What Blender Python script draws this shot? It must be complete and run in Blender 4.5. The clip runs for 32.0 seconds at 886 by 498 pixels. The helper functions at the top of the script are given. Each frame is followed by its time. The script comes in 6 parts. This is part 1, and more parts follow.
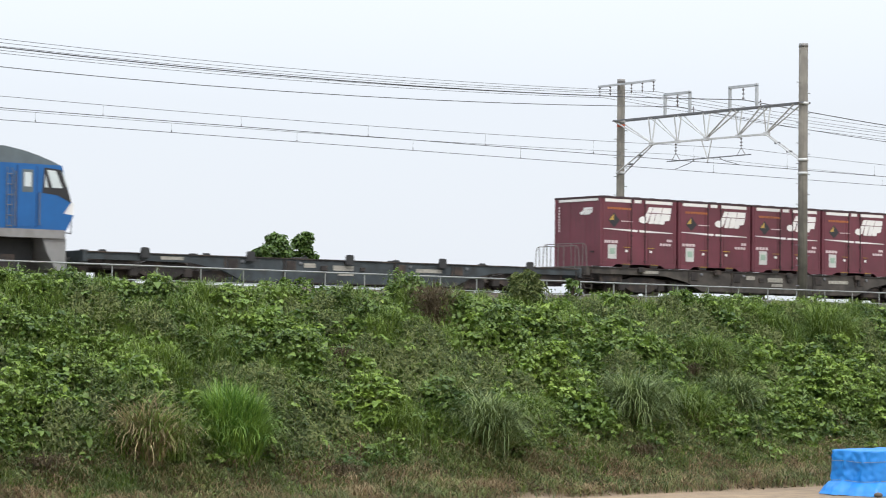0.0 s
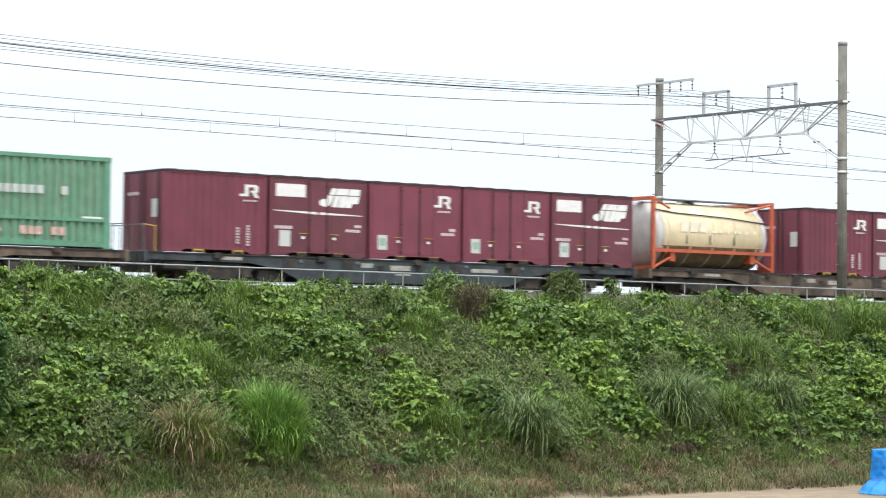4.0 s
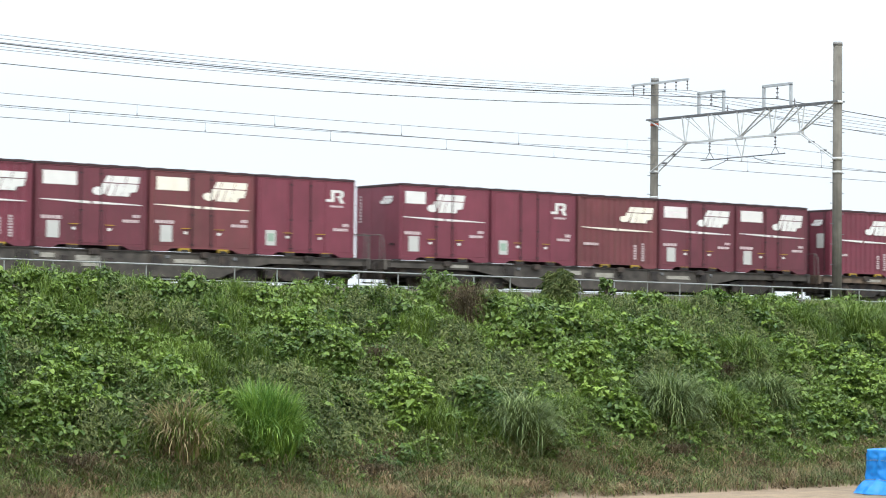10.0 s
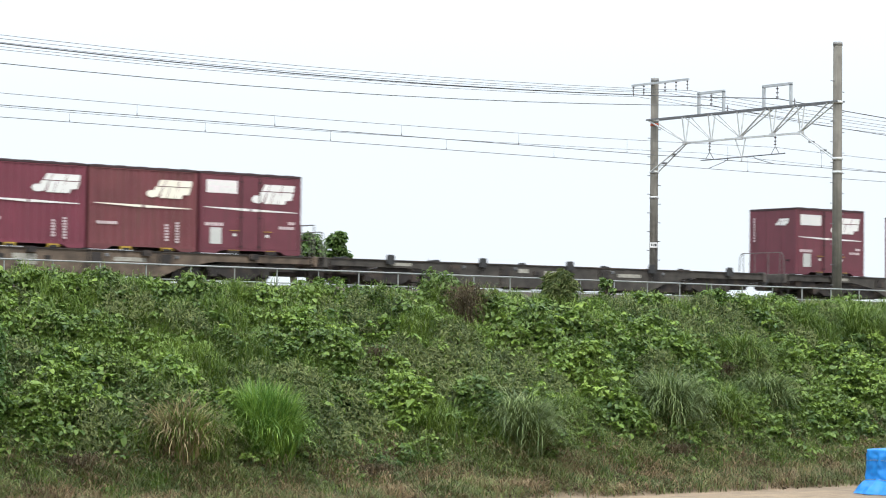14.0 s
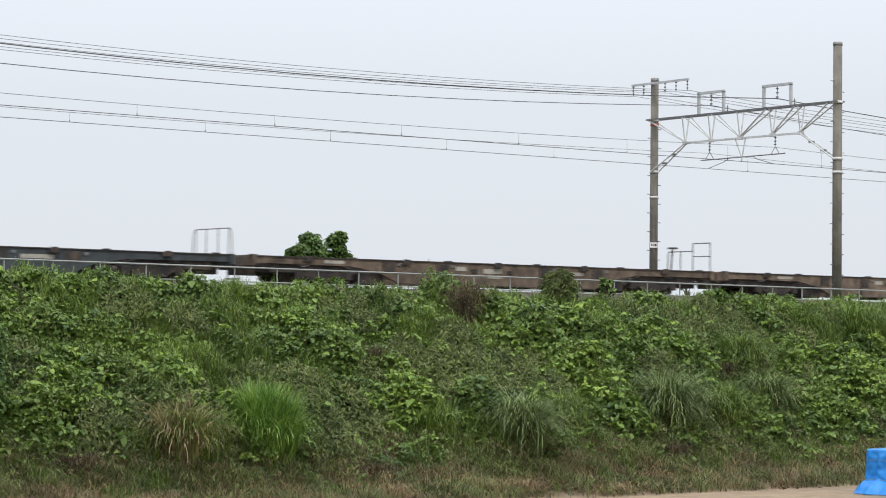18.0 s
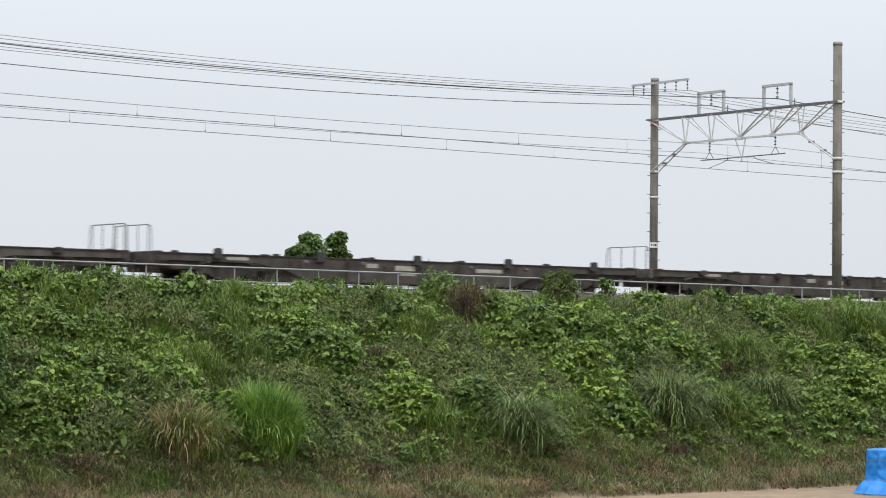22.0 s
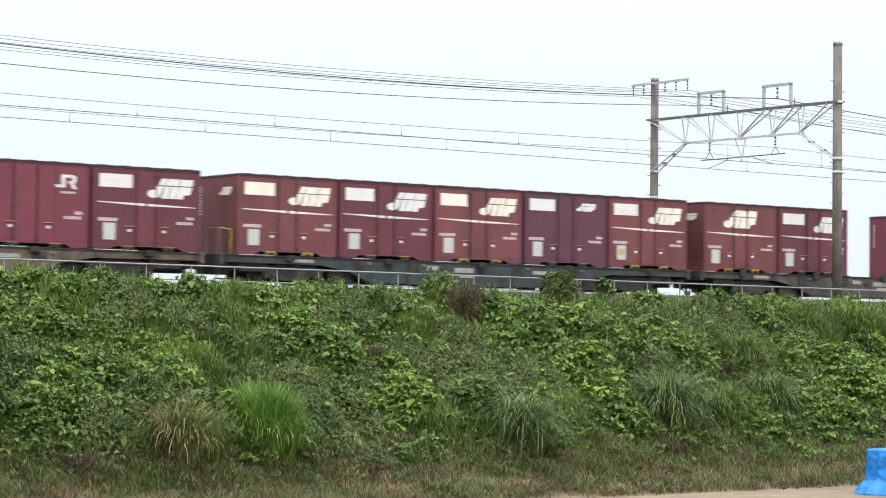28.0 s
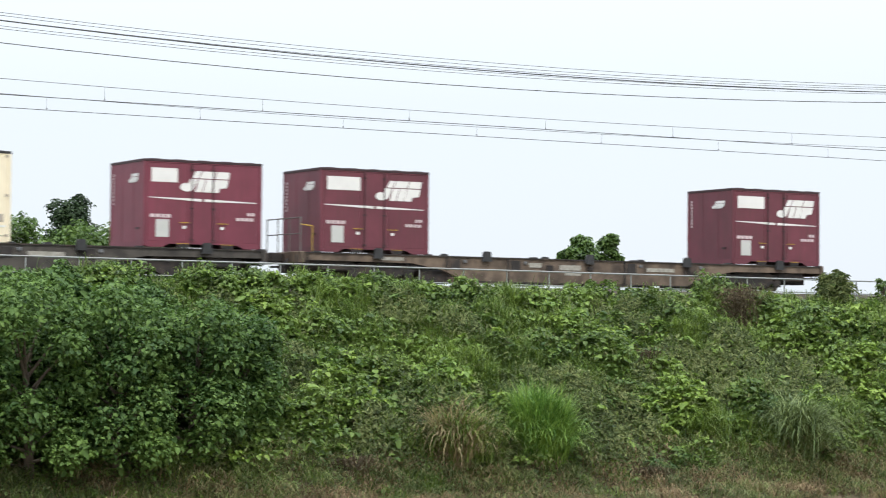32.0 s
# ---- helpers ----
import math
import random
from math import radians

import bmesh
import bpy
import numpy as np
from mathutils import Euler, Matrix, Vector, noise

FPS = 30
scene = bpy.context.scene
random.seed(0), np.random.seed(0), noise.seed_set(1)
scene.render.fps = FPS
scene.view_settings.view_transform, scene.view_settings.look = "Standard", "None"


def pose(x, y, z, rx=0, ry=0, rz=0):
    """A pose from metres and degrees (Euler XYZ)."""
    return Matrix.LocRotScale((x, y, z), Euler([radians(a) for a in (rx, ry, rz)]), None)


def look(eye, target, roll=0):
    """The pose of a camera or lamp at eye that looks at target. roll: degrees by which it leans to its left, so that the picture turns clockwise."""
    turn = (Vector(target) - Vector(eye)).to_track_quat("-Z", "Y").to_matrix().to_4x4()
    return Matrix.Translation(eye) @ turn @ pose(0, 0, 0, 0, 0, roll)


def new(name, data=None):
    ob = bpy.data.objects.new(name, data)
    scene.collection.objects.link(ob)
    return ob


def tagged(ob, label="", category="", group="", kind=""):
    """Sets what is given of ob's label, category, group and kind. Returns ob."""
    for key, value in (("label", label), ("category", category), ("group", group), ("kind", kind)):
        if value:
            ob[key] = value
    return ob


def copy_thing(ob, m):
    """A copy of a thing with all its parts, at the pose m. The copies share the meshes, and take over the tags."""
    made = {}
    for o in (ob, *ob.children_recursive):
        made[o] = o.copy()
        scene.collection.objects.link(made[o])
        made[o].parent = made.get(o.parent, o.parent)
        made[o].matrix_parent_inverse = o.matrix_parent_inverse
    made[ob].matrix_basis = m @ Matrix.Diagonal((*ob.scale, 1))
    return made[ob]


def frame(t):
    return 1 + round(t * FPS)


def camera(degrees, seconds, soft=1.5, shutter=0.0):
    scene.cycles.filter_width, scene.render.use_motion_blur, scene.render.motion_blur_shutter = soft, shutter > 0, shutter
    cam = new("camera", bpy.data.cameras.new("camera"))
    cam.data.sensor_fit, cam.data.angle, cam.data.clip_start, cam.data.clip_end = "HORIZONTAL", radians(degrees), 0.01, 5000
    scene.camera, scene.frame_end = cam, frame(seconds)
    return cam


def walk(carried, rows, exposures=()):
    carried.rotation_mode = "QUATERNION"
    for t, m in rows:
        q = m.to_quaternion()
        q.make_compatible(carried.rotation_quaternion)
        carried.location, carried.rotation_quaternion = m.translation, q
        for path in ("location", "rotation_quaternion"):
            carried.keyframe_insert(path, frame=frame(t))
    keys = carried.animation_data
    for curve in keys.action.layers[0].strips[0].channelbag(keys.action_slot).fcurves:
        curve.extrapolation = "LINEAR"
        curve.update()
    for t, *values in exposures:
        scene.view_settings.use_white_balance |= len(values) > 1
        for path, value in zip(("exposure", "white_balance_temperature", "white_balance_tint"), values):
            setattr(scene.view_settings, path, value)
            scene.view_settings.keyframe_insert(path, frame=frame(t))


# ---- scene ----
CZ = 4.3                 # eye height over the dirt road
RAIL = CZ + 1.53         # top of the rails
DECK = CZ + 2.53         # container floor level
YT = 61.62               # middle of the near track
YF = 65.4                # middle of the far track
XG = 63.15               # the gantry stands here along the line
POLES = (13.15, XG, 113.15)

cam = camera(21.68, 32.0, soft=1.05, shutter=0.27)


def aim(dy, dp=0.0, dr=0.0):
    return pose(0, 0, CZ, 90 + 2.207 + dp, 0, -(37.539 + dy)) @ pose(0, 0, 0, 0, 0, 0.623 + dr)


walk(cam, [(0, aim(.829, .027)), (.2, aim(.46, .022)), (.5, aim(-.067, .016)), (1, aim(-.352, .009)), (1.5, aim(-.467, .004)),
           (2, aim(-.367)), (2.5, aim(-.273)), (3, aim(-.195)), (3.5, aim(-.15)), (5.5, aim(-.055)), (6.5, aim(-.023)), (8, aim(0)),
           (18, aim(0)), (28.5, aim(0)), (29, aim(-.005)), (29.5, aim(-.147)), (30, aim(-.889, .002, -.02)), (30.5, aim(-1.889, .001, -.07)),
           (31, aim(-3.305, .008, -.11)), (31.5, aim(-5.018, .011, -.165)), (32, aim(-6.728, .007, -.16))],
     exposures=[(0, .33, 6450, 10), (1, .37, 6420, 10), (2.2, .52, 6330, 8), (6, .58, 6250, 6), (9, .57, 6250, 6), (13, .56, 6250, 6), (14.5, .5, 6330, 8), (17, .24, 6450, 10), (20, .13, 6500, 10), (25, .13, 6500, 10), (28, .46, 6350, 8), (29, .53, 6280, 7), (30.5, .53, 6280, 7), (32, .42, 6350, 8)])

# ---- sky and sun ----
world = bpy.data.worlds.new("overcast_sky")
scene.world = world
world.use_nodes = True
wn, wl = world.node_tree.nodes, world.node_tree.links
sky = wn.new("ShaderNodeTexSky")
sky.sky_type, sky.sun_disc, sky.sun_elevation, sky.sun_rotation = "NISHITA", False, radians(58), radians(200)
sky.dust_density, sky.air_density = 4.0, 1.0
bg = wn["Background"]
bg.inputs["Strength"].default_value = 0.1
cloud = wn.new("ShaderNodeMix")
cloud.data_type = "RGBA"
cloud.inputs["Factor"].default_value = 0.86
cloud.inputs["B"].default_value = (7.5, 7.9, 8.45, 1)
wl.new(sky.outputs["Color"], cloud.inputs["A"])
# an overcast sky is brighter overhead than at the horizon
way = wn.new("ShaderNodeTexCoord")
split = wn.new("ShaderNodeSeparateXYZ")
rise = wn.new("ShaderNodeMapRange")
rise.inputs["From Min"].default_value, rise.inputs["From Max"].default_value = .1, 1.0
rise.inputs["To Min"].default_value, rise.inputs["To Max"].default_value = 1.0, 2.7
lift = wn.new("ShaderNodeMix")
lift.data_type, lift.blend_type = "RGBA", "MULTIPLY"
lift.inputs["Factor"].default_value = 1
wl.new(way.outputs["Generated"], split.inputs[0])
wl.new(split.outputs["Z"], rise.inputs["Value"])
wl.new(cloud.outputs["Result"], lift.inputs["A"])
wl.new(rise.outputs["Result"], lift.inputs["B"])
wl.new(lift.outputs["Result"], bg.inputs["Color"])
sun = new("sun", bpy.data.lights.new("sun", "SUN"))
sun.data.energy, sun.data.angle, sun.data.color = 1.3, radians(14), (1, .96, .9)
sun.matrix_world = look((0, 0, 60), (12, 35, 0))


# ---- materials ----
def material(name, base, rough=.6, metal=0.0, var=.25, scale=3.0, fine=40.0, bump=.1, dark=None, dirt=0.0, dirt_col=(.09, .06, .04), streak=False, island=0.0, obrand=0.0, spec=.5):
    m = bpy.data.materials.new(name)
    m.use_nodes = True
    n, l = m.node_tree.nodes, m.node_tree.links
    b = n["Principled BSDF"]
    b.inputs["Roughness"].default_value, b.inputs["Metallic"].default_value = rough, metal
    b.inputs["Specular IOR Level"].default_value = spec
    co = n.new("ShaderNodeTexCoord")
    oi = n.new("ShaderNodeObjectInfo")
    far = n.new("ShaderNodeMath")
    far.operation = "MULTIPLY"
    far.inputs[1].default_value = 37
    l.new(oi.outputs["Random"], far.inputs[0])
    add = n.new("ShaderNodeVectorMath")
    l.new(co.outputs["Object"], add.inputs[0])
    l.new(far.outputs[0], add.inputs[1])
    src = add.outputs["Vector"]
    no = n.new("ShaderNodeTexNoise")
    no.inputs["Scale"].default_value, no.inputs["Detail"].default_value = scale, 5
    l.new(src, no.inputs["Vector"])
    ra = n.new("ShaderNodeValToRGB")
    d = dark or tuple(c * (1 - var) for c in base)
    ra.color_ramp.elements[0].position, ra.color_ramp.elements[1].position = .3, .7
    ra.color_ramp.elements[0].color, ra.color_ramp.elements[1].color = (*d, 1), (*(min(1, c * (1 + var * .6)) for c in base), 1)
    l.new(no.outputs["Fac"], ra.inputs["Fac"])
    out = ra.outputs["Color"]
    fn = n.new("ShaderNodeTexNoise")
    fn.inputs["Scale"].default_value, fn.inputs["Detail"].default_value = fine, 3
    l.new(src, fn.inputs["Vector"])
    if dirt:
        mp = n.new("ShaderNodeMapping")
        mp.inputs["Scale"].default_value = (9, 9, .5) if streak else (2, 2, 2)
        l.new(src, mp.inputs["Vector"])
        dn = n.new("ShaderNodeTexNoise")
        dn.inputs["Scale"].default_value, dn.inputs["Detail"].default_value = 1.3, 6
        l.new(mp.outputs["Vector"], dn.inputs["Vector"])
        dr = n.new("ShaderNodeMapRange")
        dr.inputs["From Min"].default_value, dr.inputs["From Max"].default_value = .48, .75
        dr.inputs["To Max"].default_value = dirt
        l.new(dn.outputs["Fac"], dr.inputs["Value"])
        mx = n.new("ShaderNodeMix")
        mx.data_type = "RGBA"
        mx.inputs["B"].default_value = (*dirt_col, 1)
        l.new(dr.outputs["Result"], mx.inputs["Factor"])
        l.new(out, mx.inputs["A"])
        out = mx.outputs["Result"]
    for amount, node, sock in ((island, "ShaderNodeNewGeometry", "Random Per Island"), (obrand, "ShaderNodeObjectInfo", "Random")):
        if amount:
            g = n.new(node)
            hv = n.new("ShaderNodeHueSaturation")
            mr = n.new("ShaderNodeMapRange")
            mr.inputs["To Min"].default_value, mr.inputs["To Max"].default_value = 1 - amount, 1 + amount
            l.new(g.outputs[sock], mr.inputs["Value"])
            l.new(mr.outputs["Result"], hv.inputs["Value"])
            l.new(out, hv.inputs["Color"])
            out = hv.outputs["Color"]
    l.new(out, b.inputs["Base Color"])
    if bump:
        bp = n.new("ShaderNodeBump")
        bp.inputs["Strength"].default_value, bp.inputs["Distance"].default_value = bump, .02
        l.new(fn.outputs["Fac"], bp.inputs["Height"])
        l.new(bp.outputs["Normal"], b.inputs["Normal"])
    return m


def leafy(name, dark, light, patch=.5, gloss=.45, spread=.36):
    """Leaves: hue shifts slowly over the bank and from leaf to leaf; light passes through them."""
    m = bpy.data.materials.new(name)
    m.use_nodes = True
    n, l = m.node_tree.nodes, m.node_tree.links
    b = n["Principled BSDF"]
    b.inputs["Roughness"].default_value = gloss
    b.inputs["Specular IOR Level"].default_value = .35
    co = n.new("ShaderNodeTexCoord")
    no = n.new("ShaderNodeTexNoise")
    no.inputs["Scale"].default_value, no.inputs["Detail"].default_value = patch, 4
    l.new(co.outputs["Object"], no.inputs["Vector"])
    g = n.new("ShaderNodeNewGeometry")
    ad = n.new("ShaderNodeMath")
    ad.operation = "MULTIPLY_ADD"
    ad.inputs[1].default_value, ad.inputs[2].default_value = spread, -spread / 2
    l.new(g.outputs["Random Per Island"], ad.inputs[0])
    su = n.new("ShaderNodeMath")
    l.new(no.outputs["Fac"], su.inputs[0])
    l.new(ad.outputs[0], su.inputs[1])
    ra = n.new("ShaderNodeValToRGB")
    ra.color_ramp.elements[0].position, ra.color_ramp.elements[1].position = .28, .74
    ra.color_ramp.elements[0].color, ra.color_ramp.elements[1].color = (*dark, 1), (*light, 1)
    l.new(su.outputs[0], ra.inputs["Fac"])
    l.new(ra.outputs["Color"], b.inputs["Base Color"])
    tr = n.new("ShaderNodeBsdfTranslucent")
    l.new(ra.outputs["Color"], tr.inputs["Color"])
    mix = n.new("ShaderNodeMixShader")
    mix.inputs["Fac"].default_value = .3
    l.new(b.outputs[0], mix.inputs[1])
    l.new(tr.outputs[0], mix.inputs[2])
    l.new(mix.outputs[0], n["Material Output"].inputs["Surface"])
    return m


MAROON = material("maroon_paint", (.126, .027, .04), .5, var=.2, scale=1.2, dirt=.5, dirt_col=(.072, .028, .027), streak=True, obrand=.08)
MAROON_ROSE = material("rose_maroon_paint", (.158, .03, .049), .5, var=.16, scale=1.2, dirt=.45, dirt_col=(.1, .028, .034), streak=True, obrand=.06)
MAROON_WORN = material("weathered_maroon_paint", (.15, .039, .045), .6, var=.25, scale=1.0, dirt=.6, dirt_col=(.115, .057, .043), streak=True, obrand=.1)
PLUM = material("plum_paint", (.098, .028, .05), .5, var=.16, scale=1.2, dirt=.3, dirt_col=(.07, .03, .05), streak=True)
MAROON_DARK = material("dark_maroon_edge", (.032, .012, .014), .55, var=.2)
WHITE = material("white_marking", (.70, .69, .66), .55, var=.06, dirt=.12, dirt_col=(.5, .45, .42))
IVORY = material("aged_white_marking", (.78, .73, .62), .55, var=.06, dirt=.2, dirt_col=(.5, .42, .35))
FADED = material("faded_lettering", (.56, .46, .46), .6, var=.15)
PALE = material("pale_panel", (.72, .66, .66), .6, var=.12, scale=9)
STICKER = material("white_sticker", (.5, .5, .47), .4, var=.05)
GREEN_STICK = material("green_sticker", (.28, .38, .30), .4, var=.1)
KHAKI_STICK = material("khaki_sticker", (.42, .36, .14), .5, var=.1)
YELLOW = material("yellow_paint", (.45, .29, .025), .6, var=.25, dirt=.6)
ORANGE_TXT = material("orange_lettering", (.34, .11, .03), .5, var=.1)
OLIVE = material("ochre_triangle", (.42, .27, .06), .5, var=.1)
BLACK = material("black_paint", (.018, .018, .02), .5, var=.2)
# near-black that stands in for the shade inside pockets and gaps
PIT_SHADE = material("painted_recess_shade", (.02, .018, .017), .8, var=.3)
CREAM = material("cream_paint", (.80, .70, .50), .5, var=.07, scale=1.1, dirt=.3, dirt_col=(.6, .5, .33), streak=True)
RUSTY_CREAM = material("rust_streaked_cream_paint", (.80, .71, .52), .55, var=.07, dirt=.25, dirt_col=(.55, .42, .26), streak=True)
RUST = material("rust_stain", (.45, .3, .16), .8, var=.4, scale=6)
RED_TXT = material("red_lettering", (.55, .09, .07), .5, var=.1)
PINK_BAND = material("pinkish_red_band", (.66, .07, .11), .5, var=.12)
CORAL = material("coral_red_band", (.62, .1, .07), .5, var=.08)
DUSTY = material("rusty_pale_steel", (.36, .31, .25), .7, var=.3, scale=5, dirt=.7, dirt_col=(.16, .09, .05))
REEFER = material("white_insulated_panel", (.58, .58, .56), .4, var=.07, scale=1.5, dirt=.3, dirt_col=(.5, .46, .38), streak=True)
BLUE_BOX = material("light_blue_container_paint", (.225, .315, .345), .55, var=.2, dirt=.6, dirt_col=(.23, .27, .255), streak=True)
BLUE_RAIL = material("blue_container_rail", (.14, .235, .3), .5, var=.2, dirt=.5, dirt_col=(.16, .2, .21))
GREEN_RAIL = material("green_container_rail", (.1, .255, .155), .5, var=.18, dirt=.5, dirt_col=(.12, .15, .1))
ROUND_RED = material("faded_red_mark", (.52, .25, .19), .6, var=.15)
PINK_TXT = material("faded_pink_lettering", (.55, .36, .3), .6, var=.25, scale=9)
ORANGE_PAD = material("faded_orange_pad", (.36, .13, .06), .7, var=.3, scale=8)
TANK_CAP = material("pale_grey_cap", (.5, .46, .43), .45, var=.15, dirt=.4, dirt_col=(.3, .24, .2), streak=True)
TANK_TXT = material("faint_tank_lettering", (.74, .67, .52), .5, var=.1)
BLUE_TXT = material("pale_blue_lettering", (.46, .475, .45), .5, var=.1)
GREEN_BOX = material("green_container_paint", (.13, .265, .17), .55, var=.2, dirt=.75, dirt_col=(.2, .22, .14), streak=True)
TANK = material("cream_tank_shell", (.62, .51, .32), .38, var=.1, dirt=.45, dirt_col=(.35, .27, .16), streak=True)
# brown dirt, darkened further to paint the shade of the tank's underside
GRIME_SHADE = material("brown_tank_grime_and_shade", (.2, .14, .08), .8, var=.5, scale=2.5, dirt=.8, dirt_col=(.05, .035, .024))
ORANGE = material("orange_red_frame", (.44, .085, .03), .5, var=.15, dirt=.3)
STEEL = material("grey_painted_steel", (.07, .06, .049), .75, var=.45, scale=2.2, dirt=.9, dirt_col=(.02, .016, .013), obrand=.2)
STEEL_BLUE = material("blue_grey_painted_steel", (.04, .05, .054), .7, var=.4, scale=2.2, dirt=.8, dirt_col=(.02, .017, .015), obrand=.15)
STEEL_BROWN = material("brown_dusty_steel", (.15, .108, .075), .8, var=.5, scale=2.4, dirt=.95, dirt_col=(.035, .024, .018), obrand=.25)
UNDER = material("dusty_running_gear", (.027, .022, .019), .8, var=.45, scale=4, dirt=.75, dirt_col=(.105, .072, .052))
TREAD = material("worn_wheel_steel", (.12, .1, .085), .5, .6, var=.3)
# twistlock black; also paints the shade under the locomotive floor
PEG = material("black_steel_and_floor_shade", (.03, .03, .03), .7, var=.3)
LABELCOL = material("pale_stencil", (.34, .32, .27), .75, var=.35, scale=12)
GALV = material("galvanised_steel", (.44, .46, .47), .45, .35, var=.15, scale=6)
FENCE = material("weathered_galvanised_pipe", (.29, .30, .29), .5, .3, var=.2, scale=8, dirt=.4, dirt_col=(.2, .16, .12))
CONCRETE = material("weathered_concrete", (.165, .153, .128), .9, var=.3, scale=2.6, fine=60, dirt=.75, dirt_col=(.085, .078, .066), streak=True)
WIRE = material("dark_copper_wire", (.075, .075, .075), .5, .5, var=.2)
PORCELAIN = material("dark_porcelain", (.07, .05, .045), .3, var=.2)
PALE_STEEL = material("pale_painted_steel", (.56, .57, .56), .55, .1, var=.15, scale=5, dirt=.35, dirt_col=(.25, .22, .2))
DARK_STEEL = material("dark_steel_chord", (.16, .165, .17), .6, .3, var=.2)
RAIL_PAINT = material("dull_grey_rail_paint", (.13, .12, .11), .7, var=.25, scale=6, dirt=.5, dirt_col=(.09, .05, .035))
BLUE_LOCO = material("royal_blue_paint", (.005, .098, .30), .35, var=.1, dirt=.15, dirt_col=(.02, .07, .2), streak=True)
SLATE = material("slate_grey_roof_paint", (.10, .125, .135), .55, var=.15)
LOCO_GREY = material("light_grey_paint", (.24, .235, .225), .5, var=.12, dirt=.3)
TARP = material("blue_tarpaulin", (.014, .21, .61), .42, var=.08, scale=1.6, fine=9, bump=.35)
SOIL = material("dry_dirt_road", (.25, .183, .115), .95, var=.25, scale=.9, fine=14, bump=.9, dirt=.7, dirt_col=(.14, .098, .066))
BALLAST = material("brown_ballast", (.065, .052, .04), .95, var=.4, scale=9, fine=22, bump=1.0)
def banked_soil():
    """Dry dirt that turns to dark leaf litter where the bank rises."""
    n, l = SOIL.node_tree.nodes, SOIL.node_tree.links
    b = n["Principled BSDF"]
    src = b.inputs["Base Color"].links[0].from_socket
    co = n.new("ShaderNodeTexCoord")
    sp = n.new("ShaderNodeSeparateXYZ")
    l.new(co.outputs["Object"], sp.inputs[0])
    no = n.new("ShaderNodeTexNoise")
    no.inputs["Scale"].default_value = .8
    l.new(co.outputs["Object"], no.inputs["Vector"])
    ad = n.new("ShaderNodeMath")
    ad.operation = "MULTIPLY_ADD"
    ad.inputs[1].default_value = 1.2
    l.new(no.outputs["Fac"], ad.inputs[0])
    l.new(sp.outputs["Y"], ad.inputs[2])
    mr = n.new("ShaderNodeMapRange")
    mr.inputs["From Min"].default_value, mr.inputs["From Max"].default_value = 48.4, 49.2
    l.new(ad.outputs[0], mr.inputs["Value"])
    mx = n.new("ShaderNodeMix")
    mx.data_type = "RGBA"
    mx.inputs["B"].default_value = (.11, .085, .05, 1)
    l.new(mr.outputs["Result"], mx.inputs["Factor"])
    l.new(src, mx.inputs["A"])
    l.new(mx.outputs["Result"], b.inputs["Base Color"])


banked_soil()
LEAF_VINE = leafy("vine_leaf", (.044, .088, .02), (.192, .284, .054), .35)
LEAF_DARK = leafy("bramble_leaf", (.034, .064, .015), (.135, .195, .042), .7)
LEAF_LIME = leafy("young_vine_leaf", (.11, .195, .03), (.26, .36, .062), .6)
LEAF_GRASS = leafy("grass_blade", (.066, .116, .022), (.195, .275, .05), .35, .55, spread=.62)
LEAF_REED = leafy("reed_blade", (.086, .18, .032), (.26, .395, .074), .9, .5, spread=.62)
LEAF_GREY = leafy("mugwort_leaf", (.07, .1, .033), (.22, .255, .09), .5, .6, spread=.62)
LEAF_DRY = leafy("dry_grass", (.125, .085, .045), (.34, .25, .14), .6, .7, spread=.62)
LEAF_STRAW = leafy("straw_blade", (.18, .14, .075), (.46, .38, .2), .9, .7, spread=.62)
LEAF_SEDGE = leafy("sedge_blade", (.075, .115, .037), (.25, .315, .115), .8, .5, spread=.62)
LEAF_PINE = leafy("pine_needle", (.016, .034, .012), (.05, .085, .03), .7, .6)
LEAF_SHRUB = leafy("shrub_leaf", (.038, .086, .02), (.145, .238, .05), .5, .6)
LEAF_TREE = leafy("tree_leaf", (.036, .078, .017), (.135, .215, .045), .6)
BARK = material("grey_bark", (.10, .08, .06), .9, var=.3, scale=6)


# ---- mesh helpers ----
def box(bm, x0, x1, y0, y1, z0, z1, bevel=0.0):
    vs = [bm.verts.new((x, y, z)) for x in (x0, x1) for y in (y0, y1) for z in (z0, z1)]
    fs = [bm.faces.new([vs[i] for i in f]) for f in ((0, 1, 3, 2), (4, 6, 7, 5), (0, 4, 5, 1), (2, 3, 7, 6), (0, 2, 6, 4), (1, 5, 7, 3))]
    if bevel:
        bmesh.ops.bevel(bm, geom=list({e for f in fs for e in f.edges}), offset=bevel, segments=1, affect="EDGES")


def tube(bm, a, b, r, n=8, r2=None):
    a, b = Vector(a), Vector(b)
    q = (b - a).to_track_quat("Z", "Y")
    rings = []
    for p, rr in ((a, r), (b, r if r2 is None else r2)):
        rings.append([bm.verts.new(p + q @ Vector((rr * math.cos(2 * math.pi * i / n), rr * math.sin(2 * math.pi * i / n), 0))) for i in range(n)])
    for i in range(n):
        f = bm.faces.new((rings[0][i], rings[0][(i + 1) % n], rings[1][(i + 1) % n], rings[1][i]))
        f.smooth = n > 6
    bm.faces.new(rings[0][::-1])
    bm.faces.new(rings[1])


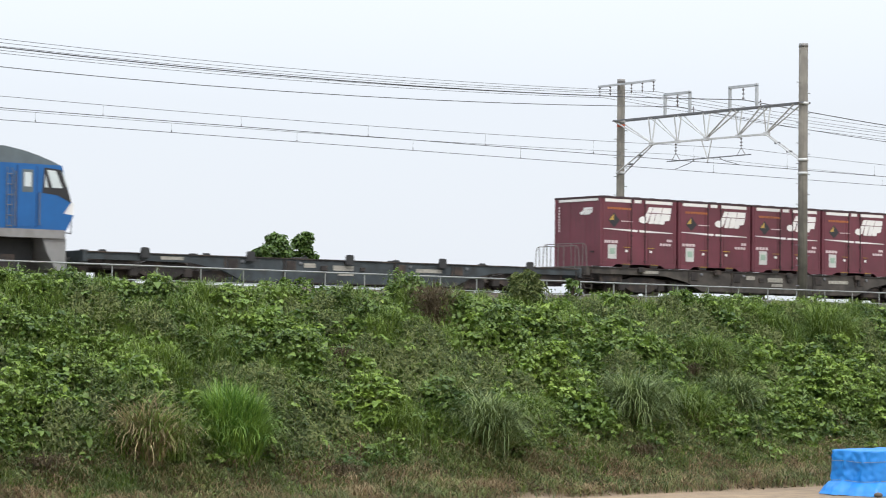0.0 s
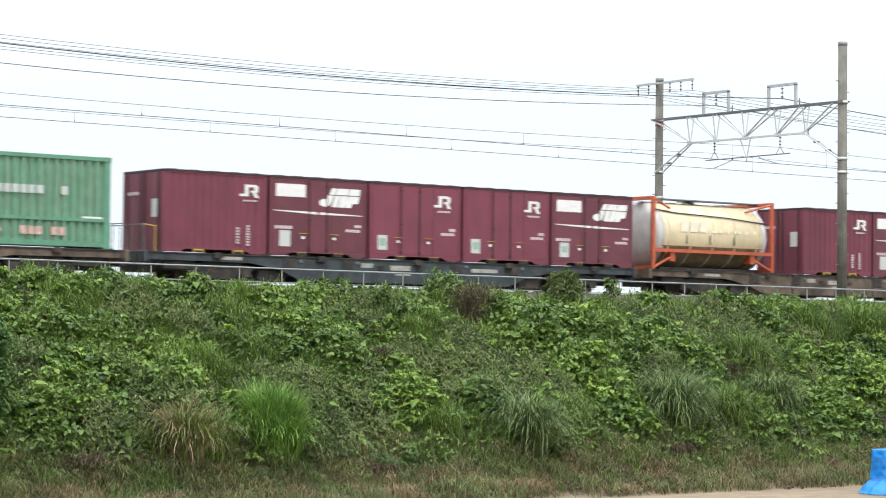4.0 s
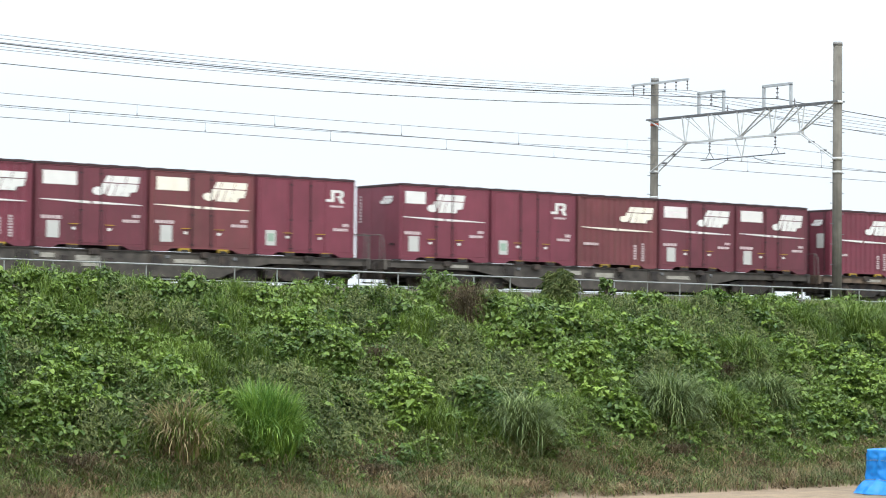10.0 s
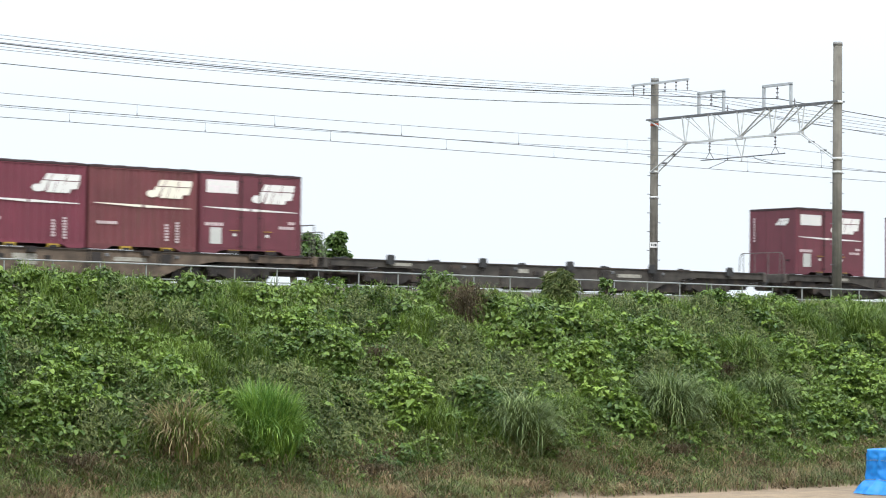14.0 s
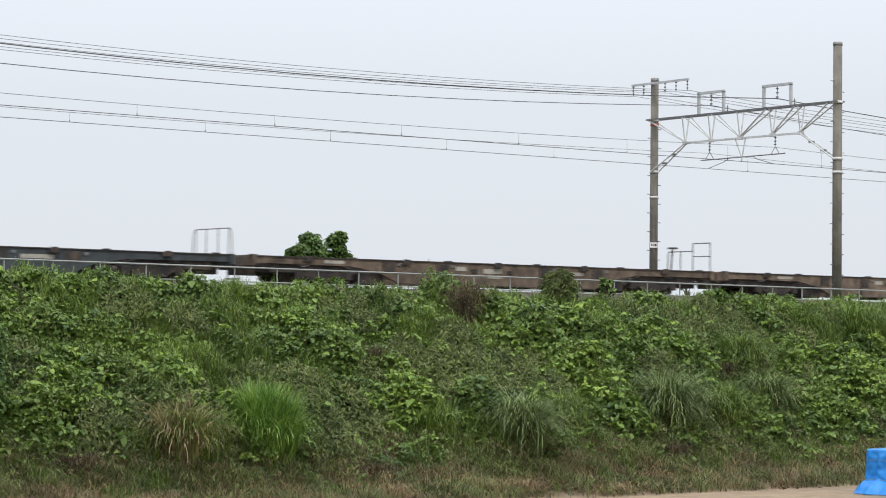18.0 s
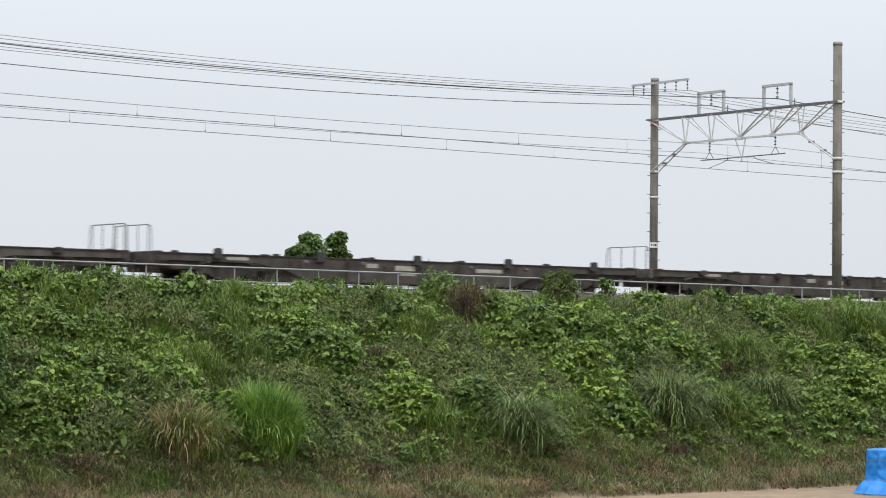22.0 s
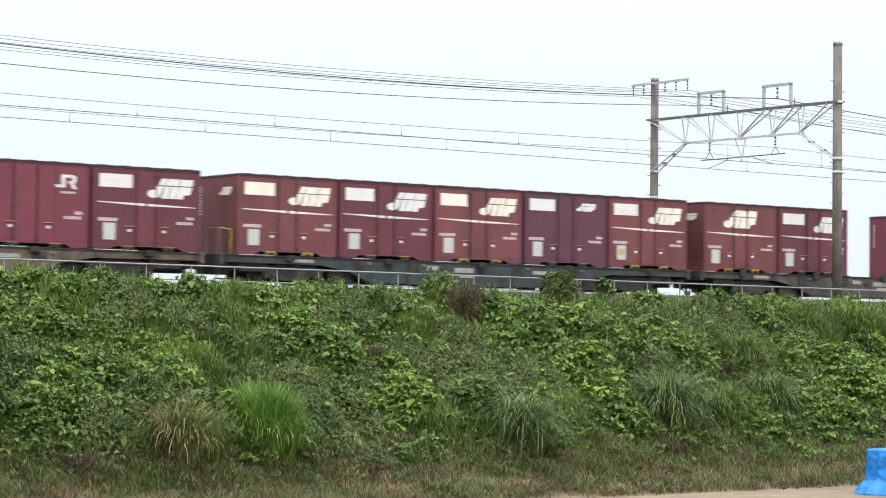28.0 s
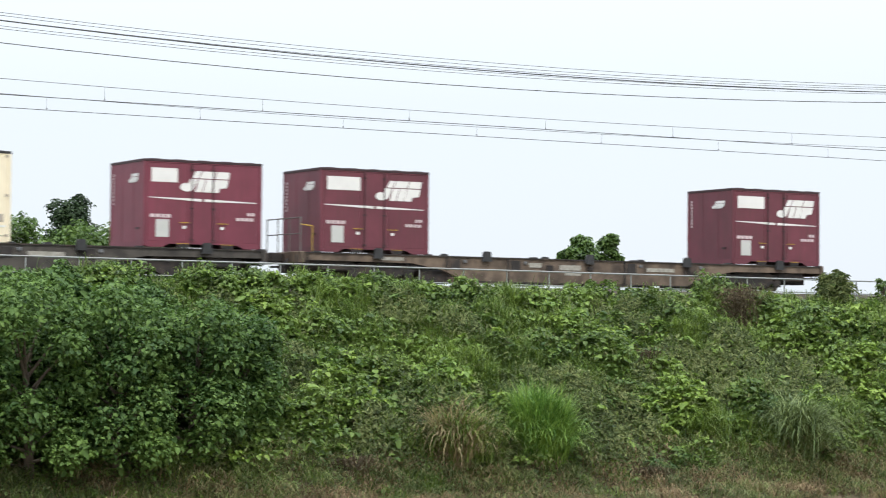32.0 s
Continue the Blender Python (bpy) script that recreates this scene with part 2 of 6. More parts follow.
def lathe(bm, prof, n=16, axis="Z", at=(0, 0, 0)):
    """A turned body: prof is (radius, height) pairs along the axis."""
    rings = []
    for r, h in prof:
        ring = []
        for i in range(n):
            c, s = r * math.cos(2 * math.pi * i / n), r * math.sin(2 * math.pi * i / n)
            p = {"Z": (c, s, h), "Y": (c, h, s), "X": (h, c, s)}[axis]
            ring.append(bm.verts.new(Vector(p) + Vector(at)))
        rings.append(ring)
    for a, b in zip(rings, rings[1:]):
        for i in range(n):
            bm.faces.new((a[i], a[(i + 1) % n], b[(i + 1) % n], b[i])).smooth = True
    bm.faces.new(rings[0][::-1])
    bm.faces.new(rings[-1])


def prism(bm, pts, y0, y1):
    """A side outline in x and z, given thickness from y0 to y1."""
    a = [bm.verts.new((x, y0, z)) for x, z in pts]
    b = [bm.verts.new((x, y1, z)) for x, z in pts]
    k = len(pts)
    bm.faces.new(a)
    bm.faces.new(b[::-1])
    for i in range(k):
        bm.faces.new((a[i], b[i], b[(i + 1) % k], a[(i + 1) % k]))


def mesh(bm, name, mat):
    bmesh.ops.recalc_face_normals(bm, faces=bm.faces[:])
    me = bpy.data.meshes.new(name)
    bm.to_mesh(me)
    bm.free()
    me.materials.append(mat)
    return me


def part(name, bm, mat, parent=None, label="", at=None):
    """One mesh object from a bmesh (or a ready mesh), under a thing or a part."""
    me = bm if isinstance(bm, bpy.types.Mesh) else mesh(bm, name, mat)
    ob = new(name, me)
    if parent:
        ob.parent = parent
    if at:
        ob.location = at
    return tagged(ob, label)


def boxes(name, mat, parent, *dims, label="", bevel=0.0):
    bm = bmesh.new()
    for d in dims:
        box(bm, *d, bevel)
    return part(name, bm, mat, parent, label)


def tubes(name, mat, parent, r, *segs, label="", n=6):
    bm = bmesh.new()
    for a, b in segs:
        tube(bm, a, b, r, n)
    return part(name, bm, mat, parent, label)


def thing(name, label, category, group="", kind=""):
    return tagged(new(name), label, category, group, kind)


def np_mesh(name, V, F, mat):
    """A mesh from arrays of points and of triangles."""
    me = bpy.data.meshes.new(name)
    me.vertices.add(len(V))
    me.vertices.foreach_set("co", np.ascontiguousarray(V, dtype=np.float32).ravel())
    me.loops.add(F.size)
    me.loops.foreach_set("vertex_index", np.ascontiguousarray(F, dtype=np.int32).ravel())
    me.polygons.add(len(F))
    me.polygons.foreach_set("loop_start", np.arange(0, F.size, 3, dtype=np.int32))
    me.update(calc_edges=True)
    me.materials.append(mat)
    return me


# ---- ground, bank and track ----
TOE, CREST = 48.4, 57.0
ZC = RAIL - .55


def bank_z(y):
    """Height of the bare soil across the line."""
    return float(np.interp(y, [-4000, TOE - .6, TOE + .6, CREST - .4, CREST + .6, 69.5, 70.5, 79, 4500], [0, 0, .25, ZC - .12, ZC, ZC, ZC - .1, 0, 0]))


def ground():
    ys = [-900, -300, -100, 0, 20, 30, 36, 40, 42, 44, 45, 46, 47, TOE - .6, TOE, TOE + .6, 50, 51.5, 53, 54.5, 56, CREST - .4, CREST + .6, 58.6, 62, 66, 69.5, 70.5, 73, 76, 79, 90, 140, 400, 1500, 4500]
    xs = [-3000, -800, -200, -60, -20, 0] + list(range(6, 92, 2)) + [110, 150, 260, 700, 2000, 5000]
    bm = bmesh.new()
    grid = [[bm.verts.new((x, y, bank_z(y) + (.05 * noise.noise((x * .5, y * .5, 0)) if 20 < y < 57 else 0))) for x in xs] for y in ys]
    for a, b in zip(grid, grid[1:]):
        for i in range(len(xs) - 1):
            bm.faces.new((a[i], a[i + 1], b[i + 1], b[i])).smooth = True
    g = part("ground", bm, SOIL, None, "dry sandy dirt below and under the railway bank")
    tagged(g, category="ground", kind="structure")
    bm = bmesh.new()
    z0, z1 = ZC - .02, RAIL - .2
    prof = [(58.25, z0), (59.15, RAIL + .03), (59.85, RAIL + .04), (60.7, z1), (66.3, z1), (67.3, RAIL - .05), (68.2, z0)]
    for x0, x1 in ((-520, 20), (20, 70), (70, 620)):
        a = [bm.verts.new((x0, y, z)) for y, z in prof]
        b = [bm.verts.new((x1, y, z)) for y, z in prof]
        for i in range(len(prof) - 1):
            bm.faces.new((a[i], b[i], b[i + 1], a[i + 1]))
    tagged(part("ballast_bed", bm, BALLAST, None, "brown stone ballast bed under two railway tracks"), category="ballast", kind="structure")
    rail = [(-.065, 0), (.065, 0), (.065, .012), (.01, .03), (.01, .11), (.035, .12), (.035, .153), (-.035, .153), (-.035, .12), (-.01, .11), (-.01, .03), (-.065, .012)]
    for yc in (YT, YF):
        for s in (-.5335, .5335):
            bm = bmesh.new()
            a = [bm.verts.new((-520, yc + s + y, RAIL - .153 + z)) for y, z in rail]
            b = [bm.verts.new((620, yc + s + y, RAIL - .153 + z)) for y, z in rail]
            for i in range(len(rail)):
                bm.faces.new((a[i], b[i], b[(i + 1) % len(rail)], a[(i + 1) % len(rail)]))
            tagged(part("rail", bm, TREAD, None, "worn steel running rail on the ballast"), category="rail", kind="structure", group="rails of the two tracks")
    bm = bmesh.new()
    for yc in (YT, YF):
        for k in range(140):
            x = 10 + k * .61
            box(bm, x - .12, x + .12, yc - 1, yc + 1, RAIL - .33, RAIL - .155)
    tagged(part("sleepers", bm, CONCRETE, None, "grey concrete sleepers bedded in ballast"), category="sleepers", kind="stuff")


ground()


# ---- pipe fence along the crest ----
YFENCE, ZFENCE = 57.9, CZ + 2.0


def fence():
    f = thing("pipe_fence", "weathered galvanised pipe fence along the bank crest", "fence")
    f.location = (0, YFENCE, 0)
    def top(x):
        return ZFENCE + .05 - .0035 * (x - 30)
    for k in range(-14, 50):
        x = 30.74 + 1.5 * k
        tubes("post", FENCE, f, .024, ((x, 0, ZC - .1), (x, 0, top(x))))
    for dz, r, name in ((0, .027, "top_rail"), (-.42, .02, "lower_rail")):
        for k in range(-14, 49, 3):
            x = 30.74 + 1.5 * k
            tubes(name, FENCE, f, r, ((x, -.03, top(x) + dz), (x + 4.5, -.03, top(x + 4.5) + dz)))


fence()


# ---- overhead line ----
def insulator(bm, p, q, r=.05, discs=3):
    p, q = Vector(p), Vector(q)
    tube(bm, p, q, .012, 6)
    for i in range(discs):
        c = p.lerp(q, (i + .6) / (discs + .2))
        d = (q - p).normalized() * .02
        tube(bm, c - d, c + d, r, 10, r * .55)


def gantry(x, lift=0.0):
    g = thing("catenary_gantry", "pale steel lattice gantry on two weathered concrete poles", "catenary gantry", "gantries over the line")
    g.location = (x, 0, CZ)
    for y, top, r, base in ((68.33, 10.53, .155, ZC - CZ - .6), (58.46, 11.05, .165, ZC - CZ - .6)):
        top += lift if y > 60 else 0
        bm = bmesh.new()
        tube(bm, (0, y, base), (0, y, top - .13), r * 1.1, 16, r)
        pole = part("pole", bm, CONCRETE, g)
        boxes_cap = bmesh.new()
        tube(boxes_cap, (0, y, top - .13), (0, y, top), r * 1.06, 16)
        part("pole_cap", boxes_cap, LOCO_GREY, pole, "pale pole cap")
        far = y > 60
        for k in range(22):
            z = 2.1 + k * .375
            if z < top - 1.4:
                s = 1 if (k % 2) else -1
                tubes("step_bolt", DARK_STEEL, pole, .015, ((0, y, z), (.36 * s, y, z)), n=5)
        for z in ((5.73, 6.75, 8.83) if far else (6.25, 6.75, 8.83)):
            bm = bmesh.new()
            tube(bm, (0, y, z - .05), (0, y, z + .05), r * 1.2, 16)
            part("band", bm, PALE_STEEL, pole, "pale clamp band")
        if far:
            for name, mat, dims, lab in (("pole_plate", WHITE, [(-.15, .15, -r - .06, -r - .03, 3.7, 3.92)], "white number plate with dark bars"), ("plate_bars", BLACK, [(-.1, -.05, -r - .067, -r - .061, 3.77, 3.86), (-.01, .03, -r - .067, -r - .061, 3.77, 3.86), (.05, .11, -r - .067, -r - .061, 3.77, 3.86)], "")):
                plate = boxes(name, mat, pole, *dims, label=lab)
                plate.location, plate.rotation_euler = (0, y, 0), (0, 0, radians(-42))
            bm = bmesh.new()
            tube(bm, (0, y, 8.6), (0, y, 8.7), r * 1.1, 16)
            part("warning_band", bm, ORANGE, pole, "faded orange band")
    for s in (-.19, .19):
        boxes("top_chord", DARK_STEEL, g, (s - .035, s + .035, 58.3, 68.6, 8.825, 8.88))
    # two top chords, tied by upright pairs and slanting bars to one bottom chord
    boxes("bottom_chord", PALE_STEEL, g, (-.045, .045, 60.25, 66.58, 7.78, 7.85))
    nodes = [66.53, 65.07, 63.48, 61.77, 60.3]
    for y in nodes:
        boxes("gusset", PALE_STEEL, g, (-.055, .055, y - .13, y + .13, 7.76, 7.9), bevel=.01)
    for s in (-.19, .19):
        for y in nodes:
            tubes("upright", PALE_STEEL, g, .028, ((s, y, 8.83), (s * .15, y, 7.86)), n=5)
        for y, t, k in ((66.53, 68.5, .03), (65.07, 66.4, .024), (63.48, 64.9, .026), (63.48, 61.95, .036), (61.77, 60.45, .034), (60.3, 58.75, .034)):
            tubes("diagonal", PALE_STEEL, g, k, ((s, t, 8.82), (s * .15, y, 7.86)), n=5)
        tubes("knee_brace", PALE_STEEL, g, .03, ((s * .3, 66.5, 7.8), (s, 68.3, 6.76)), n=5)
        tubes("knee_brace", PALE_STEEL, g, .03, ((s * .3, 60.3, 7.8), (s * .6, 58.6, 6.78)), n=5)
    for y, z in ((67.2, 7.4), (67.75, 7.08), (59.75, 7.45), (59.15, 7.1)):
        boxes("brace_clip", DARK_STEEL, g, (-.07, .07, y - .1, y + .1, z - .04, z + .03), bevel=.01)
    for y0, y1 in ((65.78, 64.4), (62.23, 60.82)):
        boxes("feeder_frame", GALV, g, (-.05, .05, y0 - .045, y0 + .045, 8.88, 9.7), (-.05, .05, y1 - .045, y1 + .045, 8.88, 9.7), (-.05, .05, y1 - .045, y0 + .045, 9.66, 9.76))
        bm = bmesh.new()
        m = (y0 + y1) / 2
        insulator(bm, (0, m, 9.66), (0, m, 9.16), .065)
        part("feeder_insulator", bm, PORCELAIN, g)
        for y in (y0 - .15, y1 + .15):
            bm = bmesh.new()
            insulator(bm, (0, (y0 + y1) / 2 - .9, 8.88), (0, (y0 + y1) / 2 - .9, 9.15), .04, 2)
            part("stand_insulator", bm, PORCELAIN, g)
            break
    boxes("crossarm", GALV, g, (-.25, -.17, 66.15, 69.45, 10.26 + lift, 10.34 + lift))
    for y in (69.37, 68.75, 67.5, 66.87, 66.22):
        bm = bmesh.new()
        insulator(bm, (-.21, y, 10.3 + lift), (-.21, y, 9.87 + lift), .05)
        part("line_insulator", bm, PORCELAIN, g)
    for y in (65.16, 61.62):
        bm = bmesh.new()
        insulator(bm, (0, y, 7.79), (0, y, 7.38), .06)
        tube(bm, (0, y, 7.38), (0, y - .22, 7.1), .012, 5)
        tube(bm, (0, y, 7.38), (0, y + .22, 7.1), .012, 5)
        part("hanger", bm, PORCELAIN, g)
    tubes("swing_pipe", DARK_STEEL, g, .024, ((0, 61.1, 7.1), (0, 65.65, 7.07)))
    tubes("drop_post", PALE_STEEL, g, .026, ((0, 63.2, 7.8), (0, 63.42, 6.9)), ((0, 63.75, 7.8), (0, 63.42, 7.1)))
    for y, s in ((64.1, 1), (62.8, -1)):
        tubes("steady_arm", DARK_STEEL, g, .014, ((0, y, 7.08), (0, y + .25 * s, 6.95)), ((0, y + .25 * s, 6.95), (0, y + 1.1 * s, 6.74)))
    return g


def span(bm, x0, x1, y, z0, z1, sag, r, n=16, k=5):
    """One wire hung between two poles, from height z0 to height z1."""
    rings = []
    for i in range(n + 1):
        u = i / n
        p = (x0 + (x1 - x0) * u, z0 + (z1 - z0) * u - sag * 4 * u * (1 - u))
        rings.append([bm.verts.new((p[0], y + r * math.cos(a * 2 * math.pi / k), p[1] + r * math.sin(a * 2 * math.pi / k))) for a in range(k)])
    for a, b in zip(rings, rings[1:]):
        for i in range(k):
            bm.faces.new((a[i], a[(i + 1) % k], b[(i + 1) % k], b[i])).smooth = True


def overhead():
    for x, lift in zip(POLES, (.36, 0, 0)):
        gantry(x, lift)
    # name, place across the line, height at the gantries to the south and at the middle, sag, radius
    wires = [("feeder_wire", y, zl, 9.865, sag, .0085) for y, zl, sag in ((66.22, 10.22, .69), (66.87, 10.3, .76), (67.5, 10.24, .75), (68.75, 10.18, .67), (69.37, 10.22, .70))]
    wires += [("feeder_cable", 61.52, 9.26, 9.2, .81, .018), ("feeder_cable", 65.09, 9.16, 9.2, .845, .0135)]
    wires += [("messenger_wire", YT, 7.355, 7.355, .33, .008), ("messenger_wire", YF - .2, 7.33, 7.33, .31, .007)]
    wires += [("contact_wire", YT, 6.73, 6.725, .03, .0115), ("contact_wire", YF - .1, 6.735, 6.735, .01, .0105)]
    for name, y, zl, zr, sag, r in wires:
        bm = bmesh.new()
        ends = ((-37, zl), (POLES[0], zl), (POLES[1], zr), (POLES[2], zr), (163, zr))
        for (a, za), (b, zb) in zip(ends, ends[1:]):
            span(bm, a, b, y, CZ + za, CZ + zb, sag, r)
        tagged(part(name, bm, WIRE, None, "dark overhead %s strung between the gantries" % name.replace("_", " ")), category="wire", group="overhead wires")
    for y, first, z0, z1, sag in ((YT, 35.5, 6.715, 7.355, .33), (YF - .15, 35.15, 6.735, 7.33, .31)):
        d = thing("dropper_wires", "thin droppers between contact and messenger wire", "wire", kind="stuff")
        bm = bmesh.new()
        for k in range(-9, 20):
            x = first + 5.03 * k
            u = ((x - POLES[0]) / 50) % 1
            if .03 < u < .97:
                tube(bm, (x, y, CZ + z0), (x, y, CZ + z1 - sag * 4 * u * (1 - u)), .0042, 4)
                tube(bm, (x, y, CZ + z0), (x, y, CZ + z0 + .05), .016, 5)
        part("droppers", bm, WIRE, d)


overhead()


# ---- containers ----
def small_mesh(name, mat, *dims, bevel=.015):
    bm = bmesh.new()
    for d in dims:
        box(bm, *d, bevel)
    return mesh(bm, name, mat)


CW, CH, CL = 2.45, 2.5, 3.715


def decal(name, mat, parent, x0, x1, z0, z1, L=CL, H=CH, label="", out=.006, W=CW):
    """A flat marking on the side that faces the road, placed by fractions of the side."""
    return boxes(name, mat, parent, (-L / 2 + x0 * L, -L / 2 + x1 * L, -W / 2 - out, -W / 2 + .002, z0 * H, z1 * H), label=label)


def outline(name, mat, parent, loops, L=CL, H=CH, end=False, W=CW, out=.007, label=""):
    """Flat shapes cut from a sheet, on the side or on the end of a box."""
    bm = bmesh.new()
    for pts in loops:
        if end:
            v = [[bm.verts.new((-L / 2 - o, W / 2 - x * W, z * H)) for x, z in pts] for o in (out, -.002)]
        else:
            v = [[bm.verts.new((-L / 2 + x * L, -W / 2 - o, z * H)) for x, z in pts] for o in (out, -.002)]
        bm.faces.new(v[0])
        bm.faces.new(v[1][::-1])
        k = len(pts)
        for i in range(k):
            bm.faces.new((v[0][i], v[0][(i + 1) % k], v[1][(i + 1) % k], v[1][i]))
    return part(name, bm, mat, parent, label)


def slant_mark(x0, x1, z0, z1):
    """A slanting block mark: a hooked stroke, a cut slab and three cut blocks."""
    w, h = x1 - x0, z1 - z0
    def P(*q):
        return [(x0 + a * w, z0 + b * h) for a, b in q]
    hook = P(*[(.13 + .13 * math.cos(a), .21 + .21 * math.sin(a)) for a in (1.9, 2.5, 3.14, 3.7, 4.3, 4.9, 5.4)], (.265, .1), (.355, .615), (.2, .615), (.16, .38), (.11, .42))
    upper = [P((.24, .66), (.365, .66), (.435, 1), (.31, 1)), P((.385, .66), (.68, .66), (.725, 1), (.455, 1)), P((.70, .66), (.98, .66), (1, 1), (.745, 1))]
    lower = [P((.3, 0), (.43, 0), (.515, .615), (.375, .615)), P((.45, 0), (.60, 0), (.655, .3), (.675, .615), (.535, .615)), P((.62, 0), (.77, 0), (.80, .2), (.935, .24), (.975, .615), (.695, .615))]
    return [hook] + upper + lower


def square_mark(x0, x1, z0, z1):
    """A heavy two-piece block mark with a bent stroke and a notched block."""
    w, h = x1 - x0, z1 - z0
    def P(*q):
        return [(x0 + a * w, z0 + b * h) for a, b in q]
    return [P((0, .08), (.32, .08), (.32, .28), (0, .28)), P((.28, .08), (.47, .08), (.47, 1), (.28, 1)), P((.47, .8), (.86, .8), (.86, 1), (.47, 1)),
            P((.80, .45), (1, .5), (1, .9), (.86, 1), (.80, .95)), P((.6, .4), (.95, .4), (.95, .55), (.6, .55)), P((.70, .4), (.88, .4), (1.05, 0), (.83, 0))]


def stripe(x0, x1, z):
    m = (x0 + x1) / 2
    return [[(x0, z + .014), (m - .012, z - .014), (m - .012, z + .017), (x0, z + .022)], [(m + .012, z - .014), (x1, z - .012), (x1, z - .004), (m + .012, z + .017)]]


def bars(x0, x1, z0, z1, n, seed=0):
    rnd = random.Random(seed)
    out, w = [], (x1 - x0) / n
    for i in range(n):
        if rnd.random() < .86:
            out.append([(x0 + w * i + w * .08, z0), (x0 + w * (i + .86), z0), (x0 + w * (i + .86), z1), (x0 + w * i + w * .08, z1)])
    return out


def column(x, w, z0, z1, n):
    h = (z1 - z0) / n
    return [[(x, z0 + h * i + h * .15), (x + w, z0 + h * i + h * .15), (x + w, z0 + h * i + h * .85), (x, z0 + h * i + h * .85)] for i in range(n)]


def ribbed(bm, x0, x1, y, z0, z1, pitch, depth, side=-1):
    """A corrugated wall sheet with trapezoid ribs."""
    n = max(2, round((x1 - x0) / pitch))
    w = (x1 - x0) / n
    prof = [(x0, 0)]
    for i in range(n):
        a = x0 + i * w
        prof += [(a + w * .3, 0), (a + w * .42, 1), (a + w * .88, 1), (a + w, 0)]
    lo = [bm.verts.new((x, y + side * -depth * d, z0)) for x, d in prof]
    hi = [bm.verts.new((x, y + side * -depth * d, z1)) for x, d in prof]
    for i in range(len(prof) - 1):
        bm.faces.new((lo[i], lo[i + 1], hi[i + 1], hi[i]))


def shell(t, mat, edge, L=CL, H=CH, W=CW, sides="flat", pitch=.28):
    """Walls, corner posts, rails and roof of a box container."""
    bm = bmesh.new()
    i = .035 if sides == "ribs" else .018
    box(bm, -L / 2 + .02, L / 2 - .02, -W / 2 + i, W / 2 - i, .1, H - .05)
    if sides == "ribs":
        ribbed(bm, -L / 2 + .1, L / 2 - .1, -W / 2 + .005, .16, H - .1, pitch, .036)
    for k in (.32, .66):
        box(bm, -L / 2 + .012, -L / 2 + .022, -W / 2 + W * k - .02, -W / 2 + W * k + .02, .16, H - .1)
    part("body", bm, mat, t)
    for x in (-1, 1):
        for y in (-1, 1):
            bm = bmesh.new()
            a, b = sorted((x * L / 2, x * (L / 2 - .1)))
            c, d = sorted((y * W / 2, y * (W / 2 - .1)))
            box(bm, a, b, c, d, .02, H - .02, .012)
            part("corner_post", bm, mat, t)
    for y in (-1, 1):
        c, d = sorted((y * (W / 2 + .003), y * (W / 2 - .09)))
        boxes("bottom_rail", mat, t, (-L / 2 + .1, L / 2 - .1, c, d, .1, .17))
        for e in (-1, 1):
            bm = bmesh.new()
            prism(bm, [(e * (L / 2 - .1), .0), (e * (L / 2 - .1), .1), (e * (L / 2 - .78), .1), (e * (L / 2 - .58), .0)], c, d)
            part("foot", bm, mat, t)
        boxes("top_rail", mat, t, (-L / 2 + .1, L / 2 - .1, c, d, H - .1, H - .012))
    for e in (-1, 1):
        a, b = sorted((e * L / 2, e * (L / 2 - .1)))
        boxes("end_rail", mat, t, (a, b, -W / 2 + .1, W / 2 - .1, .015, .16))
    bm = bmesh.new()
    box(bm, -L / 2, L / 2, -W / 2 - .012, W / 2 + .014, H - .075, H, .01)
    roof = part("roof", bm, edge, t)
    nr = int(L / .62)
    rib = small_mesh("roof_rib", edge, (-.16, .16, -W / 2 + .05, W / 2 - .05, 0, .018), bevel=.012)
    for k in range(nr):
        part("roof_rib", rib, edge, roof, at=(-L / 2 + (k + .5) * L / nr, 0, H - .001))


def pockets(t, mat, xs, L=CL):
    for x in xs:
        boxes("forklift_pocket", mat, t, (x * L - L / 2 - .19, x * L - L / 2 + .19, -CW / 2 - .012, -CW / 2 + .05, .005, .105))
        # no hole here: a dark block paints the pocket's shaded inside
        boxes("pocket_opening", PIT_SHADE, t, (x * L - L / 2 - .15, x * L - L / 2 + .15, -CW / 2 - .016, -CW / 2 + .04, -.004, .062))


def doors(t, mat, seams, handles, L=CL, H=CH):
    """Door leaves on the side with lock rods and small yellow handles."""
    for a, b in zip(seams, seams[1:]):
        boxes("door", mat, t, (-L / 2 + a * L + .008, -L / 2 + b * L - .008, -CW / 2 + .002, -CW / 2 + .03, .17, H - .12), bevel=.006)
    for k, x in enumerate(handles):
        rod = tubes("lock_rod", MAROON_DARK if mat not in (CREAM, REEFER, RUSTY_CREAM) else GALV, t, .02, ((-L / 2 + x * L, -CW / 2 - .012, .12), (-L / 2 + x * L, -CW / 2 - .012, H - .1)))
        for z in (.2, 1.1, 2.2):
            boxes("rod_bracket", MAROON_DARK if mat not in (CREAM, REEFER, RUSTY_CREAM) else GALV, rod, (-L / 2 + x * L - .05, -L / 2 + x * L + .05, -CW / 2 - .03, -CW / 2 + .004, z, z + .05))


